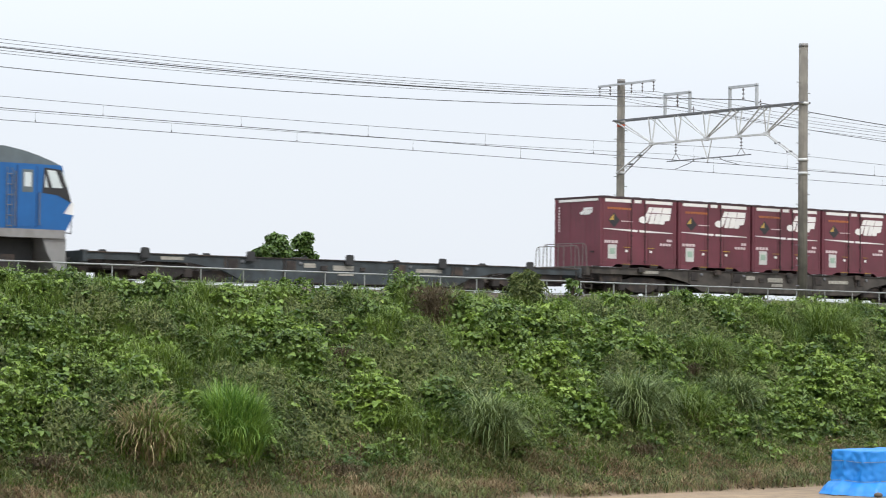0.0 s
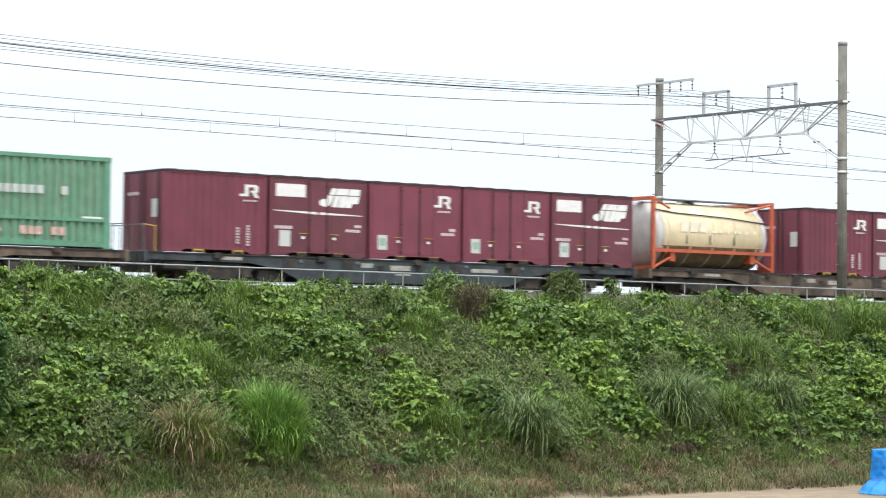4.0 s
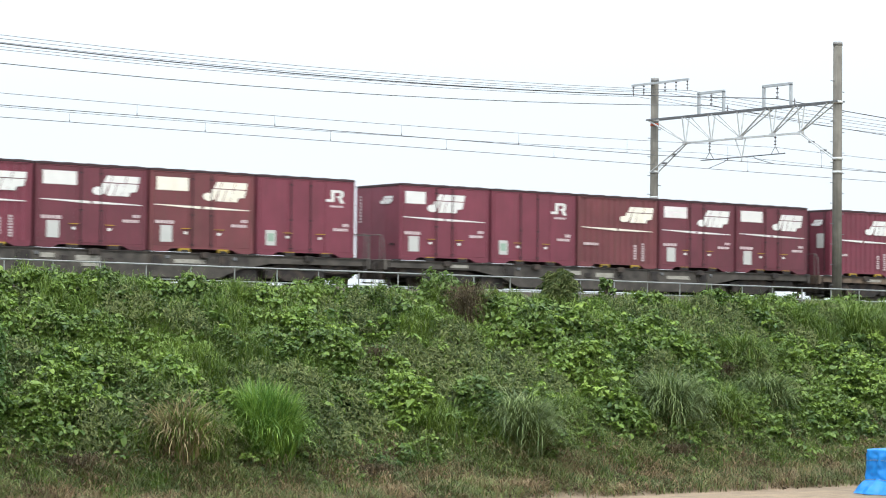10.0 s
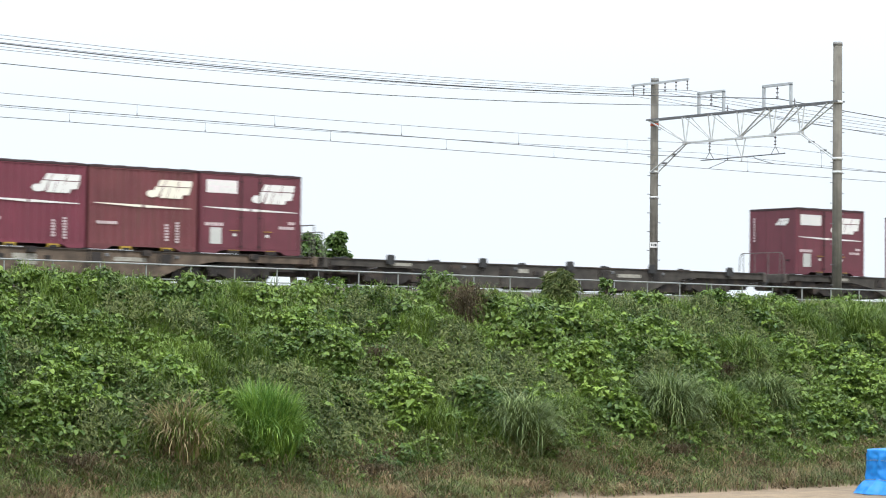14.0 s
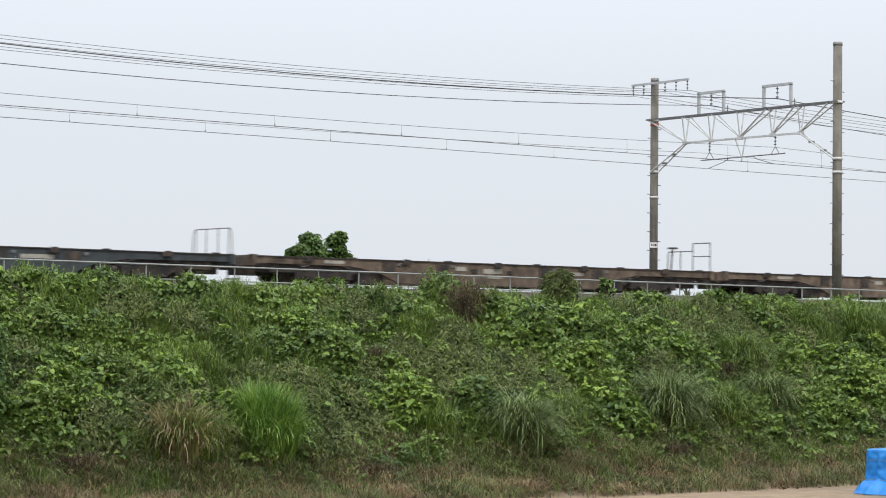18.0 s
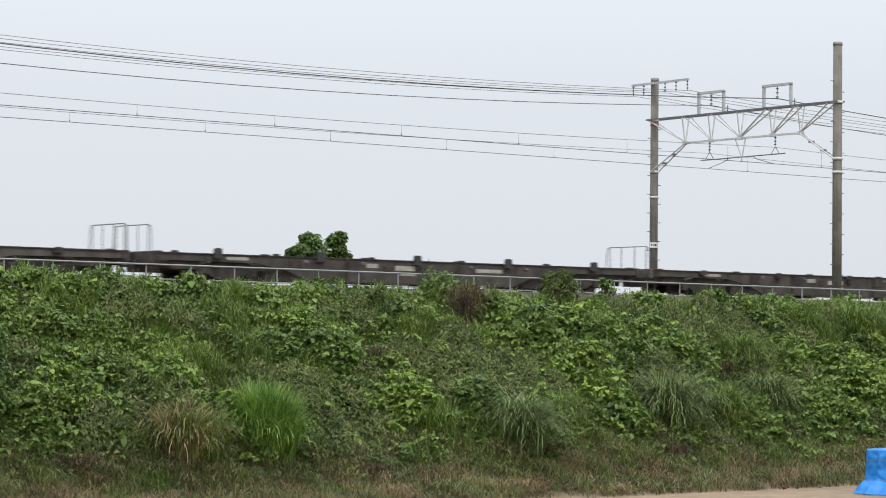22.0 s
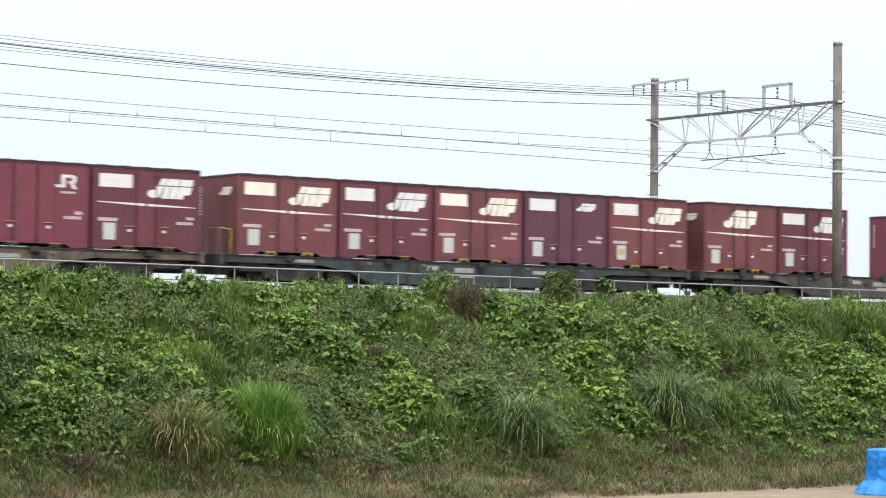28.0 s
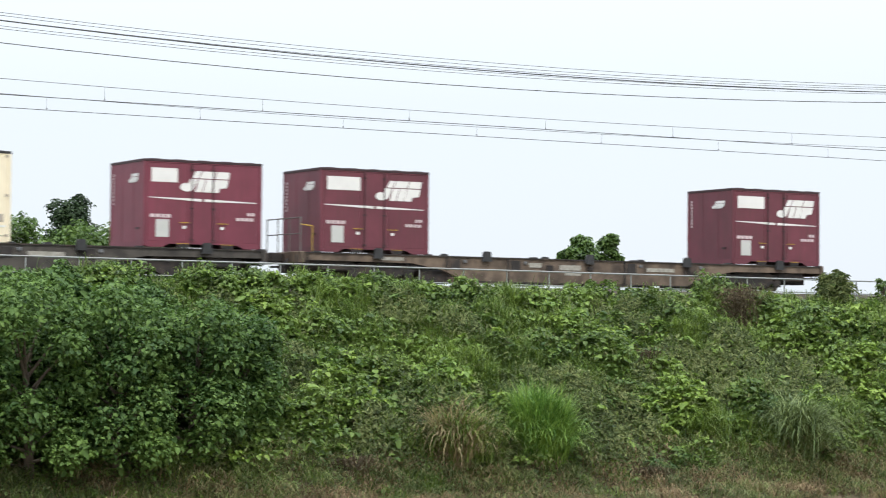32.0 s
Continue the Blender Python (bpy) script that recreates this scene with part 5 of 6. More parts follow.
def blades(P, H, W, lean, spread=.5):
    """Grass blades that rise from P and arch over."""
    n = len(P)
    a = rng.uniform(0, 2 * np.pi, n)
    out = np.stack([np.cos(a), np.sin(a), np.zeros(n)], 1)
    side = np.stack([-np.sin(a), np.cos(a), np.zeros(n)], 1)
    h = (H * rng.uniform(.6, 1.25, n))[:, None]
    ln = (lean * rng.uniform(.2, 1.6, n))[:, None] * h
    up = np.array([0, 0, 1.0])
    w = (W * rng.uniform(.7, 1.3, n))[:, None]
    m1 = P + up * h * .55 + out * ln * .3
    m2 = P + up * h * .92 + out * ln * .75
    tip = P + up * h * (.98 - .35 * (ln / h)) + out * ln * 1.35
    V = np.stack([P - side * w * .5, P + side * w * .5, m1 - side * w * .5, m1 + side * w * .5, m2 - side * w * .35, m2 + side * w * .35, tip], 1).reshape(-1, 3)
    i = np.arange(n)[:, None] * 7
    F = np.concatenate([i + [0, 1, 3], i + [0, 3, 2], i + [2, 3, 5], i + [2, 5, 4], i + [4, 5, 6]], 1).reshape(-1, 3)
    return V, F


def fountain(P, H, W, tilt, bend=(55, 125)):
    """Long blades that rise in a sheaf, arch over and hang at the tip."""
    n = len(P)
    a = rng.uniform(0, 2 * np.pi, n)
    ph = np.radians(np.abs(rng.normal(0, tilt, n)) + 2)
    out = np.stack([np.cos(a), np.sin(a), np.zeros(n)], 1)
    side = np.stack([-np.sin(a), np.cos(a), np.zeros(n)], 1)
    up = np.array([0, 0, 1.0])
    l = (H * rng.uniform(.55, 1.15, n))[:, None]
    w = (W * rng.uniform(.7, 1.3, n))[:, None]
    droop = np.radians(rng.uniform(*bend, n))
    rows, p, steps = [], P, 5
    for k in range(steps):
        half = side * w * (.5, .5, .46, .38, .26)[k]
        rows += [p - half, p + half]
        q = (ph + droop * ((k + .5) / steps) ** 1.7)[:, None]
        p = p + l * (1.15 / steps) * (np.sin(q) * out + np.cos(q) * up)
    V = np.stack(rows + [p], 1).reshape(-1, 3)
    i = np.arange(n)[:, None] * (2 * steps + 1)
    faces = []
    for k in range(0, 2 * steps - 2, 2):
        faces += [i + [k, k + 1, k + 3], i + [k, k + 3, k + 2]]
    faces.append(i + [2 * steps - 2, 2 * steps - 1, 2 * steps])
    return V, np.concatenate(faces, 1).reshape(-1, 3)


def field(x, y, s, seed):
    """Smooth noise for many points at once, about -1 to 1."""
    r = np.random.default_rng(seed)
    v = np.zeros(len(x))
    for _ in range(7):
        a = r.uniform(0, 2 * np.pi)
        k = r.uniform(.6, 1.7) / s
        v += np.sin((x * np.cos(a) + y * np.sin(a)) * k * 2 * np.pi + r.uniform(0, 6.28))
    return v / 3.2


X0, X1 = 13.0, 76.0


def up(y):
    return np.clip((y - TOE) / (CREST - TOE), 0, 1.1)


def scatter(n, y0=TOE - .4, y1=CREST + .9):
    return rng.uniform(X0, X1, n), rng.uniform(y0, y1, n)


def join(parts):
    Vs, Fs, o = [], [], 0
    for V, F in parts:
        Vs.append(V)
        Fs.append(F + o)
        o += len(V)
    return np.concatenate(Vs), np.concatenate(Fs)


def stuff(name, label, cat, parts, mat):
    V, F = join(parts)
    return tagged(new(name, np_mesh(name, V, F, mat)), label, cat, kind="stuff")


def mound_points(x, y, R, tall, per, deep=.5):
    """Points over lumpy plants that stand on the bank: places and outward directions."""
    k = rng.poisson(per * (R / .5) ** 2)
    i = np.repeat(np.arange(len(x)), k)
    d = unit(rng.normal(0, 1, (len(i), 3)) + np.array([0, -.35, .5]))
    lump = 1 + .28 * np.sin(d[:, 0] * 5 + i * 1.7) * np.sin(d[:, 1] * 6 + i) + .15 * np.sin(d[:, 2] * 9 + i * 2.3)
    r = (1 - deep * rng.uniform(0, 1, len(i)) ** 2) * R[i] * lump
    P = np.stack([x[i], y[i], bank_zs(y[i]) + R[i] * .15], 1) + d * r[:, None] * np.stack([np.ones(len(i)), np.ones(len(i)), tall[i]], 1)
    P[:, 2] = np.maximum(P[:, 2], bank_zs(P[:, 1]) + .04)
    return P, d


# The weeds form one uneven canopy: many overlapping domes, each of one kind of plant.
CELL = .08
GX, GY = int((X1 - X0) / CELL), int(10.4 / CELL)
gx, gy = np.meshgrid(X0 + CELL * np.arange(GX), TOE - .4 + CELL * np.arange(GY), indexing="ij")
VINE, BRAMBLE, MUGWORT, GRASS = range(4)


# stretches of the bank where one kind of plant has the upper hand: x, y, half width, half depth (and, for vines, the share of young leaves)
MEADOW = ((32.1, 55.2, 1.7, .7), (32.6, 53.7, 2.1, 1.1), (53.6, 53.8, .9, .8), (50.6, 51.5, .8, .9), (61.2, 55.2, 1, .9), (31.2, 55.8, 1.1, .6), (36.2, 56.6, .5, .6))
FEATHERY = ((37.2, 52.3, 1.7, 1.3), (41.4, 52.8, 1, 1.3), (51.6, 56.8, 1.2, .7), (53.6, 55.6, 1.5, .8), (42, 54.8, 1, .9), (50.1, 50.6, 1.2, .6), (27.8, 50.6, .9, .5), (43.4, 53.3, 1.3, .6), (35, 51, 1.1, .6))
CREEPER = ((28.8, 53.9, 1.9, 1.3, .15), (27.6, 51.7, 1.2, .6, .75), (33.6, 56.4, 1.7, .8, .1), (37.2, 56, 1.5, .9, .45), (38.7, 54.7, 1.2, .8, .55), (38.8, 51.5, .6, .6, .65), (47.7, 54.9, 2.1, 1.4, .28), (46.3, 52.5, 1.8, 1.3, .45),
           (52.4, 50.6, 2.2, 1, .1), (57.9, 54.4, 1.7, .9, .5), (49.8, 54.3, 1.2, .7, .45))
CREEPER_ABOVE = ((45.3, 55.6, 1.6, 1.3, .3), (54.8, 53.2, 1, .8, .4), (42.4, 55.8, .9, 1, .15), (28.4, 55.5, 1, .9, .15), (54.6, 56.4, .8, .5, .6), (60.5, 52.5, 2, 1.2, .35))
# dips where one looks into the shade between the plants
HOLLOW = ((31.6, 56.6, .8, .35), (33.1, 56, .8, .3), (32, 50.8, .35, .5), (35.6, 51.4, .5, .6), (46.7, 51.3, .6, .5), (46.2, 54.3, .7, .35), (37.8, 50.7, .5, .4), (51.7, 53.7, .8, .3), (29.9, 55.4, .8, .3), (53.1, 49.9, .7, .3), (27, 52.6, .6, .35), (38.4, 53.5, .45, .4), (43.7, 55.4, .5, .5))


def inside(x, y, zone):
    return ((x - zone[0]) / zone[2]) ** 2 + ((y - zone[1]) / zone[3]) ** 2 < 1


def canopy():
    h = np.interp(up(gy), [0, .1, .25, .85, 1.0, 1.1], [.03, .06, .13, .16, .2, .2])
    kind = np.full(gx.shape, BRAMBLE)
    young = np.zeros(gx.shape)
    n = 2300
    x, y = scatter(n, TOE + 1.2, CREST + .95)
    R = np.exp(rng.normal(-.8, .42, n)).clip(.18, .95) * np.interp(up(y), [.1, .2, .32, 1, 1.1], [.4, .6, 1, .85, .55])
    H = R * rng.uniform(.55, 1.35, n)
    H = np.where(y > CREST - .7, np.minimum(H, .36), H)
    f1, f2, f3 = field(x, y, 7, 21), field(x, y, 5, 51), field(x, y, 3.4, 22)
    pick = rng.uniform(0, 1, n)
    k = np.where(pick < .5 + .35 * f1, VINE, np.where(pick < .68 + .22 * f1, BRAMBLE, np.where(f2 + pick > .3, MUGWORT, GRASS)))
    yg = np.clip(.12 + .55 * f3 + rng.normal(0, .22, n), 0, .85)
    firm = rng.uniform(0, 1, n) < .68
    for zones, what in ((MEADOW, GRASS), (FEATHERY, MUGWORT), (CREEPER + CREEPER_ABOVE, VINE)):
        for zone in zones:
            hit = inside(x, y, zone) & firm & ((what != GRASS) | (pick < .5))
            k = np.where(hit, what, k)
            if what == VINE:
                yg = np.where(hit, np.clip(zone[4] + rng.normal(0, .15, n), 0, .95), yg)
    for zone in HOLLOW:
        H = np.where(inside(x, y, zone), H * .25, H)
    big = ((28.2, .9, .78), (29.6, .9, .76), (30.8, .7, .62), (31.9, .9, .76), (33.3, .8, .58), (34.6, .7, .42), (36.9, .6, .36), (38.7, .7, .52), (43.6, .6, .8), (44.8, .6, .65), (45.9, .5, .5), (48.6, .5, .8), (52.6, .8, .55), (55.5, .7, .64), (56.8, .7, .56), (58.2, .7, .55), (62.2, .9, .56), (26.5, 1.2, .75), (23.5, 1.3, .8))
    x = np.concatenate([x, [b[0] for b in big]])
    y = np.concatenate([y, [CREST + .1] * len(big)])
    R = np.concatenate([R, [b[1] for b in big]])
    H = np.concatenate([H, [b[2] for b in big]])
    k = np.concatenate([k, [VINE] * len(big)])
    yg = np.concatenate([yg, [.12] * len(big)])
    for i in range(len(x)):
        a0, a1 = int((x[i] - R[i] - X0) / CELL), int((x[i] + R[i] - X0) / CELL) + 2
        b0, b1 = int((y[i] - R[i] - TOE + .4) / CELL), int((y[i] + R[i] - TOE + .4) / CELL) + 2
        sl = (slice(max(a0, 0), a1), slice(max(b0, 0), b1))
        q = ((gx[sl] - x[i]) ** 2 + (gy[sl] - y[i]) ** 2) / R[i] ** 2
        d = .04 + H[i] * np.sqrt(np.clip(1 - q, 0, 1)) * (1 + .18 * np.sin(gx[sl] * 9 + i) * np.sin(gy[sl] * 11 + 2 * i))
        win = (q < 1) & (d > h[sl])
        h[sl] = np.where(win, d, h[sl])
        kind[sl] = np.where(win, k[i], kind[sl])
        young[sl] = np.where(win, yg[i], young[sl])
    return h, kind, young


def cover(total, h, kind, young, depth):
    """Random points in the outer shell of the canopy, with the way out of it."""
    hx, hy = np.gradient(h, CELL)
    slope = (ZC - .25) / (CREST - TOE)
    area = np.sqrt(1 + hx ** 2 + (hy + slope) ** 2).clip(1, 4)
    p = area.ravel() / area.sum()
    c = rng.choice(p.size, total, p=p)
    x = gx.ravel()[c] + rng.uniform(-.5, .5, total) * CELL
    y = gy.ravel()[c] + rng.uniform(-.5, .5, total) * CELL
    N = unit(np.stack([-hx.ravel()[c], -(hy.ravel()[c] + slope), np.ones(total)], 1))
    z = bank_zs(y) + h.ravel()[c]
    P = np.stack([x, y, z], 1) - N * (np.minimum(depth, h.ravel()[c] * .8) * rng.uniform(0, 1, total) ** 1.5)[:, None]
    P[:, 2] = np.maximum(P[:, 2], bank_zs(y) + .03)
    return P, N, kind.ravel()[c], young.ravel()[c], c


def tiers(P, N, per, radius, lift, share=.75):
    """Gathers leaves into flat sprays that stand out of the canopy over dark gaps."""
    n = len(P)
    C = rng.integers(0, n, max(1, n // per))
    i = rng.integers(0, len(C), n)
    a, q = rng.uniform(0, 2 * np.pi, n), np.sqrt(rng.uniform(0, 1, n))
    size = radius * rng.uniform(.6, 1.5, len(C))[i]
    up_by = lift * rng.uniform(0, 1, len(C))[i] ** 1.3
    D = np.stack([np.cos(a) * q * size, np.sin(a) * q * size * .8, rng.normal(0, .018, n) - q ** 2 * size * .35], 1)
    Q = P[C][i] + D + (N[C][i] * .6 + [0, -.15, .5]) * up_by[:, None]
    pick = (rng.uniform(0, 1, n) < share)[:, None]
    M = np.where(pick, np.array([0, -.1, 1.0]) + D * 1.2, N * .4 + [0, -.12, .9])
    return np.where(pick, Q, P - N * .06), M


def weeds():
    h, kind, young = canopy()
    P, N, k, yg, c = cover(600000, h, kind, young, .22)
    # neighbours grow into one another
    swap = rng.uniform(0, 1, len(k)) < .28
    k = np.where(swap, rng.integers(0, 4, len(k)), k)
    low = up(P[:, 1]) + .03 * field(P[:, 0], P[:, 1] * 0, 3, 91) + np.interp(P[:, 0], [48.5, 51, 56], [0, .08, .08])
    thin = rng.uniform(0, 1, len(k)) < np.interp(low, [.06, .12, .19, .27, .33], [.01, .06, .25, .75, 1])
    P, N, k, yg = P[thin], N[thin], k[thin], yg[thin]
    v = k == VINE
    bright = v & (rng.uniform(0, 1, len(k)) < yg * .75)
    old = v & ~bright
    stuff("vines", "dense green climbing vine leaves over the railway bank", "weeds", [broad_leaves(*tiers(P[old], N[old], 24, .22, .2), .116, .85, .3)], LEAF_VINE)
    stuff("young_vines", "bright yellow-green young vine leaves on the bank", "weeds", [broad_leaves(*tiers(P[bright], N[bright], 18, .22, .24, .9), .118, .85, .25)], LEAF_LIME)
    b = k == BRAMBLE
    stuff("brambles", "dark bramble and shrub leaves among the weeds", "weeds", [leaves(*tiers(P[b], N[b], 26, .17, .16, .6), .092, .62)], LEAF_DARK)
    m = k == MUGWORT
    stuff("mugwort", "grey-green feathery mugwort on the bank", "weeds", [leaves(P[m] + N[m] * .05, N[m] + np.array([0, -.3, .4]), .14, .3, -.6)], LEAF_GREY)
    g = np.flatnonzero(k == GRASS)
    stuff("meadow_grass", "thin green grass blades between the vines", "grass", [blades(P[g] - N[g] * .12, .42, .015, .6)], LEAF_GRASS)
    x, y = scatter(150000, TOE + .9)
    ok = rng.uniform(0, 1, len(x)) < np.interp(up(y), [.08, .2, .3, 1, 1.1], [.1, .4, .9, 1, 1])
    x, y = x[ok], y[ok]
    P = np.stack([x, y, bank_zs(y) + rng.uniform(.03, .16, len(x))], 1)
    stuff("undergrowth", "low dark undergrowth that hides the soil", "weeds", [leaves(P, np.zeros_like(P) + [0, -.45, .9], .13, .75)], LEAF_DARK)
    tx, ty = scatter(420, TOE + 1.8)
    ok = rng.uniform(0, 1, 420) < np.clip(.06 + .6 * field(tx, ty, 4.4, 61), .03, 1)
    tx, ty = tx[ok], ty[ok]
    # taller grass in the meadow stretches
    for zone in MEADOW:
        c = max(4, int(6 * zone[2] * zone[3]))
        a, q = rng.uniform(0, 2 * np.pi, c), np.sqrt(rng.uniform(0, 1, c))
        tx = np.concatenate([tx, zone[0] + zone[2] * q * np.cos(a)])
        ty = np.concatenate([ty, zone[1] + zone[3] * q * np.sin(a)])
    ty = np.minimum(ty, CREST - .3)
    i = np.repeat(np.arange(len(tx)), 110)
    sp = rng.normal(0, .2, (len(i), 2))
    x, y = tx[i] + sp[:, 0], ty[i] + sp[:, 1]
    P = np.stack([x, y, bank_zs(y) + .15], 1)
    stuff("tall_grass", "tall thin green grass tufts among the weeds", "grass", [fountain(P, rng.uniform(.5, .95, len(tx))[i], .016, 18)], LEAF_GRASS)
    # the strip of tired grass between the weeds and the dirt road
    x, y = scatter(130000, TOE - .7, TOE + 2.7)
    ok = rng.uniform(0, 1, len(x)) < np.interp(y - TOE, [-.7, -.3, .2, 1.7, 2.7], [.04, .45, 1, .7, 0]) * np.clip(.5 + .7 * field(x, y, 2, 71), .06, 1)
    x, y = x[ok], y[ok]
    P = np.stack([x, y, bank_zs(y)], 1)
    stuff("dry_grass", "dry brown grass along the foot of the bank", "grass", [blades(P, .27 + .1 * field(x, y, 1.3, 73), .018, 1.4)], LEAF_DRY)
    x, y = scatter(190000, TOE - .8, TOE + 2.9)
    ok = rng.uniform(0, 1, len(x)) < np.interp(y - TOE, [-.8, -.35, .2, 2, 2.7], [.03, .3, .6, .85, .3]) * np.clip(.55 + .6 * field(x, y, 2.6, 72), .08, 1)
    x, y = x[ok], y[ok]
    P = np.stack([x, y, bank_zs(y)], 1)
    stuff("short_grass", "short green and grey grass by the dirt road", "grass", [blades(P, .27 + .12 * field(x, y, 1.1, 74), .018, 1.2)], LEAF_GREY)
    x, y = scatter(60000, TOE - 1.0, TOE + 2.4)
    ok = rng.uniform(0, 1, len(x)) < np.interp(y - TOE, [-1.0, -.5, .2, 2.4], [.02, .25, .9, .4]) * np.clip(.5 + .8 * field(x, y, 1.7, 77), .05, 1)
    x, y = x[ok], y[ok]
    P = np.stack([x, y, bank_zs(y) + rng.uniform(.01, .2, len(x))], 1)
    stuff("dry_litter", "brown dead stems and leaf litter at the bank's foot", "litter", [leaves(P, np.zeros_like(P) + [0, -.6, .6], .17, .16, .1)], LEAF_DEAD)
    n = 950
    x, y = scatter(n, TOE + .05, TOE + 2.6)
    ok = rng.uniform(0, 1, n) < np.clip(.5 + .8 * field(x, y, 2.4, 79) + (x < 36) * .35, .15, 1)
    x, y = x[ok], y[ok]
    n = len(x)
    P, d = mound_points(x, y, rng.uniform(.1, .38, n) * np.interp(y - TOE, [0, 2.4], [.6, 1.15]), rng.uniform(.7, 1.5, n), 110, .8)
    stuff("toe_weeds", "small broad-leaved weeds at the foot of the bank", "weeds", [leaves(P, d * .4 + np.array([0, -.2, .8]), .08, .55)], LEAF_VINE)
    n = 700
    x, y = scatter(n, TOE + .1, TOE + 2.3)
    ok = rng.uniform(0, 1, n) < np.clip(.45 + .8 * field(x, y, 1.9, 80), .1, 1)
    x, y = x[ok], y[ok]
    i = np.repeat(np.arange(len(x)), 60)
    sp = rng.normal(0, .16, (len(i), 2))
    P = np.stack([x[i] + sp[:, 0], y[i] + sp[:, 1], bank_zs(y[i] + sp[:, 1])], 1)
    stuff("toe_grass", "rough green grass tufts at the foot of the bank", "grass", [fountain(P, rng.uniform(.25, .55, len(x))[i], .016, 24)], LEAF_GRASS)
    # low plants on the far shoulder, with bare stretches
    n = 420
    x = rng.uniform(26, 92, n)
    ok = rng.uniform(0, 1, n) < np.clip(.85 + 1.1 * field(x, x * 0, 6, 81) + (x > 54) * .25, 0, 1)
    x = x[ok]
    y = 69.8 + rng.normal(0, .25, len(x))
    P, d = mound_points(x, y, rng.uniform(.22, .5, len(x)) * (1 + .3 * (x > 54)), rng.uniform(.9, 1.6, len(x)), 150, .7)
    stuff("shoulder_weeds", "low green weeds on the far shoulder of the line", "weeds", [leaves(P, d * .5 + np.array([0, -.2, .7]), .11, .6)], LEAF_DARK)


weeds()


# ---- plants that stand out ----
def grass_clump(x, y, r, h, n, mat, label, skirt=None, wide=.022, tilt=17, bend=(80, 165)):
    t = thing("grass_clump", label, "grass clump", "grass clumps on the bank")
    t.location = (x, y, float(bank_zs(y)))
    a, q = rng.uniform(0, 2 * np.pi, n), rng.uniform(0, 1, n) ** .6 * r * .6
    P = np.stack([q * np.cos(a), q * np.sin(a), np.full(n, .02)], 1)
    P[:, 2] += P[:, 1] * .6
    V, F = fountain(P, h * 1.3, wide, tilt, bend)
    part("tuft", np_mesh("tuft", V, F, mat), mat, t)
    if skirt:
        m = n // 2
        a = rng.uniform(0, 2 * np.pi, m)
        P = np.stack([r * .45 * np.cos(a), r * .45 * np.sin(a), np.full(m, .02)], 1)
        V, F = fountain(P, h * .55, .018, 30)
        part("dead_skirt", np_mesh("dead_skirt", V, F, skirt), skirt, t, "dry dead blades at the base")
    return t


for cx, cy, r, h, n, kind in ((33.2, 50.6, .95, 1.24, 2300, "reed"), (30.5, 50.4, .8, 1.35, 650, "dry"), (41.8, 50.5, .9, 1.4, 1700, "grey"), (48.1, 51.2, .8, 1.55, 1700, "grey"),
                              (50.5, 51.3, .8, 1.1, 1300, "green"), (60.9, 55.1, 1.1, 1.2, 2200, "green"), (53.7, 53.6, .8, 1.2, 1300, "green"), (38.6, 50.9, .5, .9, 450, "green"), (58.3, 55.6, .7, 1.0, 700, "green"), (52.9, 51.8, .7, 1.2, 900, "grey"),
                              (35.9, 52.6, .5, .9, 450, "green"), (44.0, 51.3, .5, 1.0, 500, "green")):
    tuft, words = {"reed": (LEAF_REED, "tall bright green arching grass clump on the bank"), "dry": (LEAF_STRAW, "dry straw-coloured grass clump with green shoots"),
                   "grey": (LEAF_SEDGE, "grey-green arching grass clump on the bank"), "green": (LEAF_GRASS, "green arching grass clump among the weeds")}[kind]
    c = grass_clump(cx, cy, r, h, n, tuft, words, {"grey": LEAF_STRAW, "reed": None}.get(kind, LEAF_DRY), {"grey": .032, "dry": .03, "reed": .028}.get(kind, .024), {"reed": 4, "grey": 15, "dry": 13}.get(kind, 17), {"reed": (25, 115)}.get(kind, (80, 165)))
    if kind == "reed":
        a, q = rng.uniform(0, 2 * np.pi, 2000), rng.uniform(.35, .72, 2000)
        V, F = fountain(np.stack([q * np.cos(a), q * np.sin(a), q * np.sin(a) * .6 + .02], 1), 1.45, .028, 6, (80, 175))
        part("outer_tuft", np_mesh("outer_tuft", V, F, tuft), tuft, c)
    if kind == "dry":
        V, F = fountain(np.stack([rng.normal(.25, .34, 900), rng.normal(0, .25, 900), np.full(900, .02)], 1), 1.65, .026, 13, (80, 160))
        part("shoot_tuft", np_mesh("shoot_tuft", V, F, LEAF_GRASS), LEAF_GRASS, c, "green shoots through the dry blades")


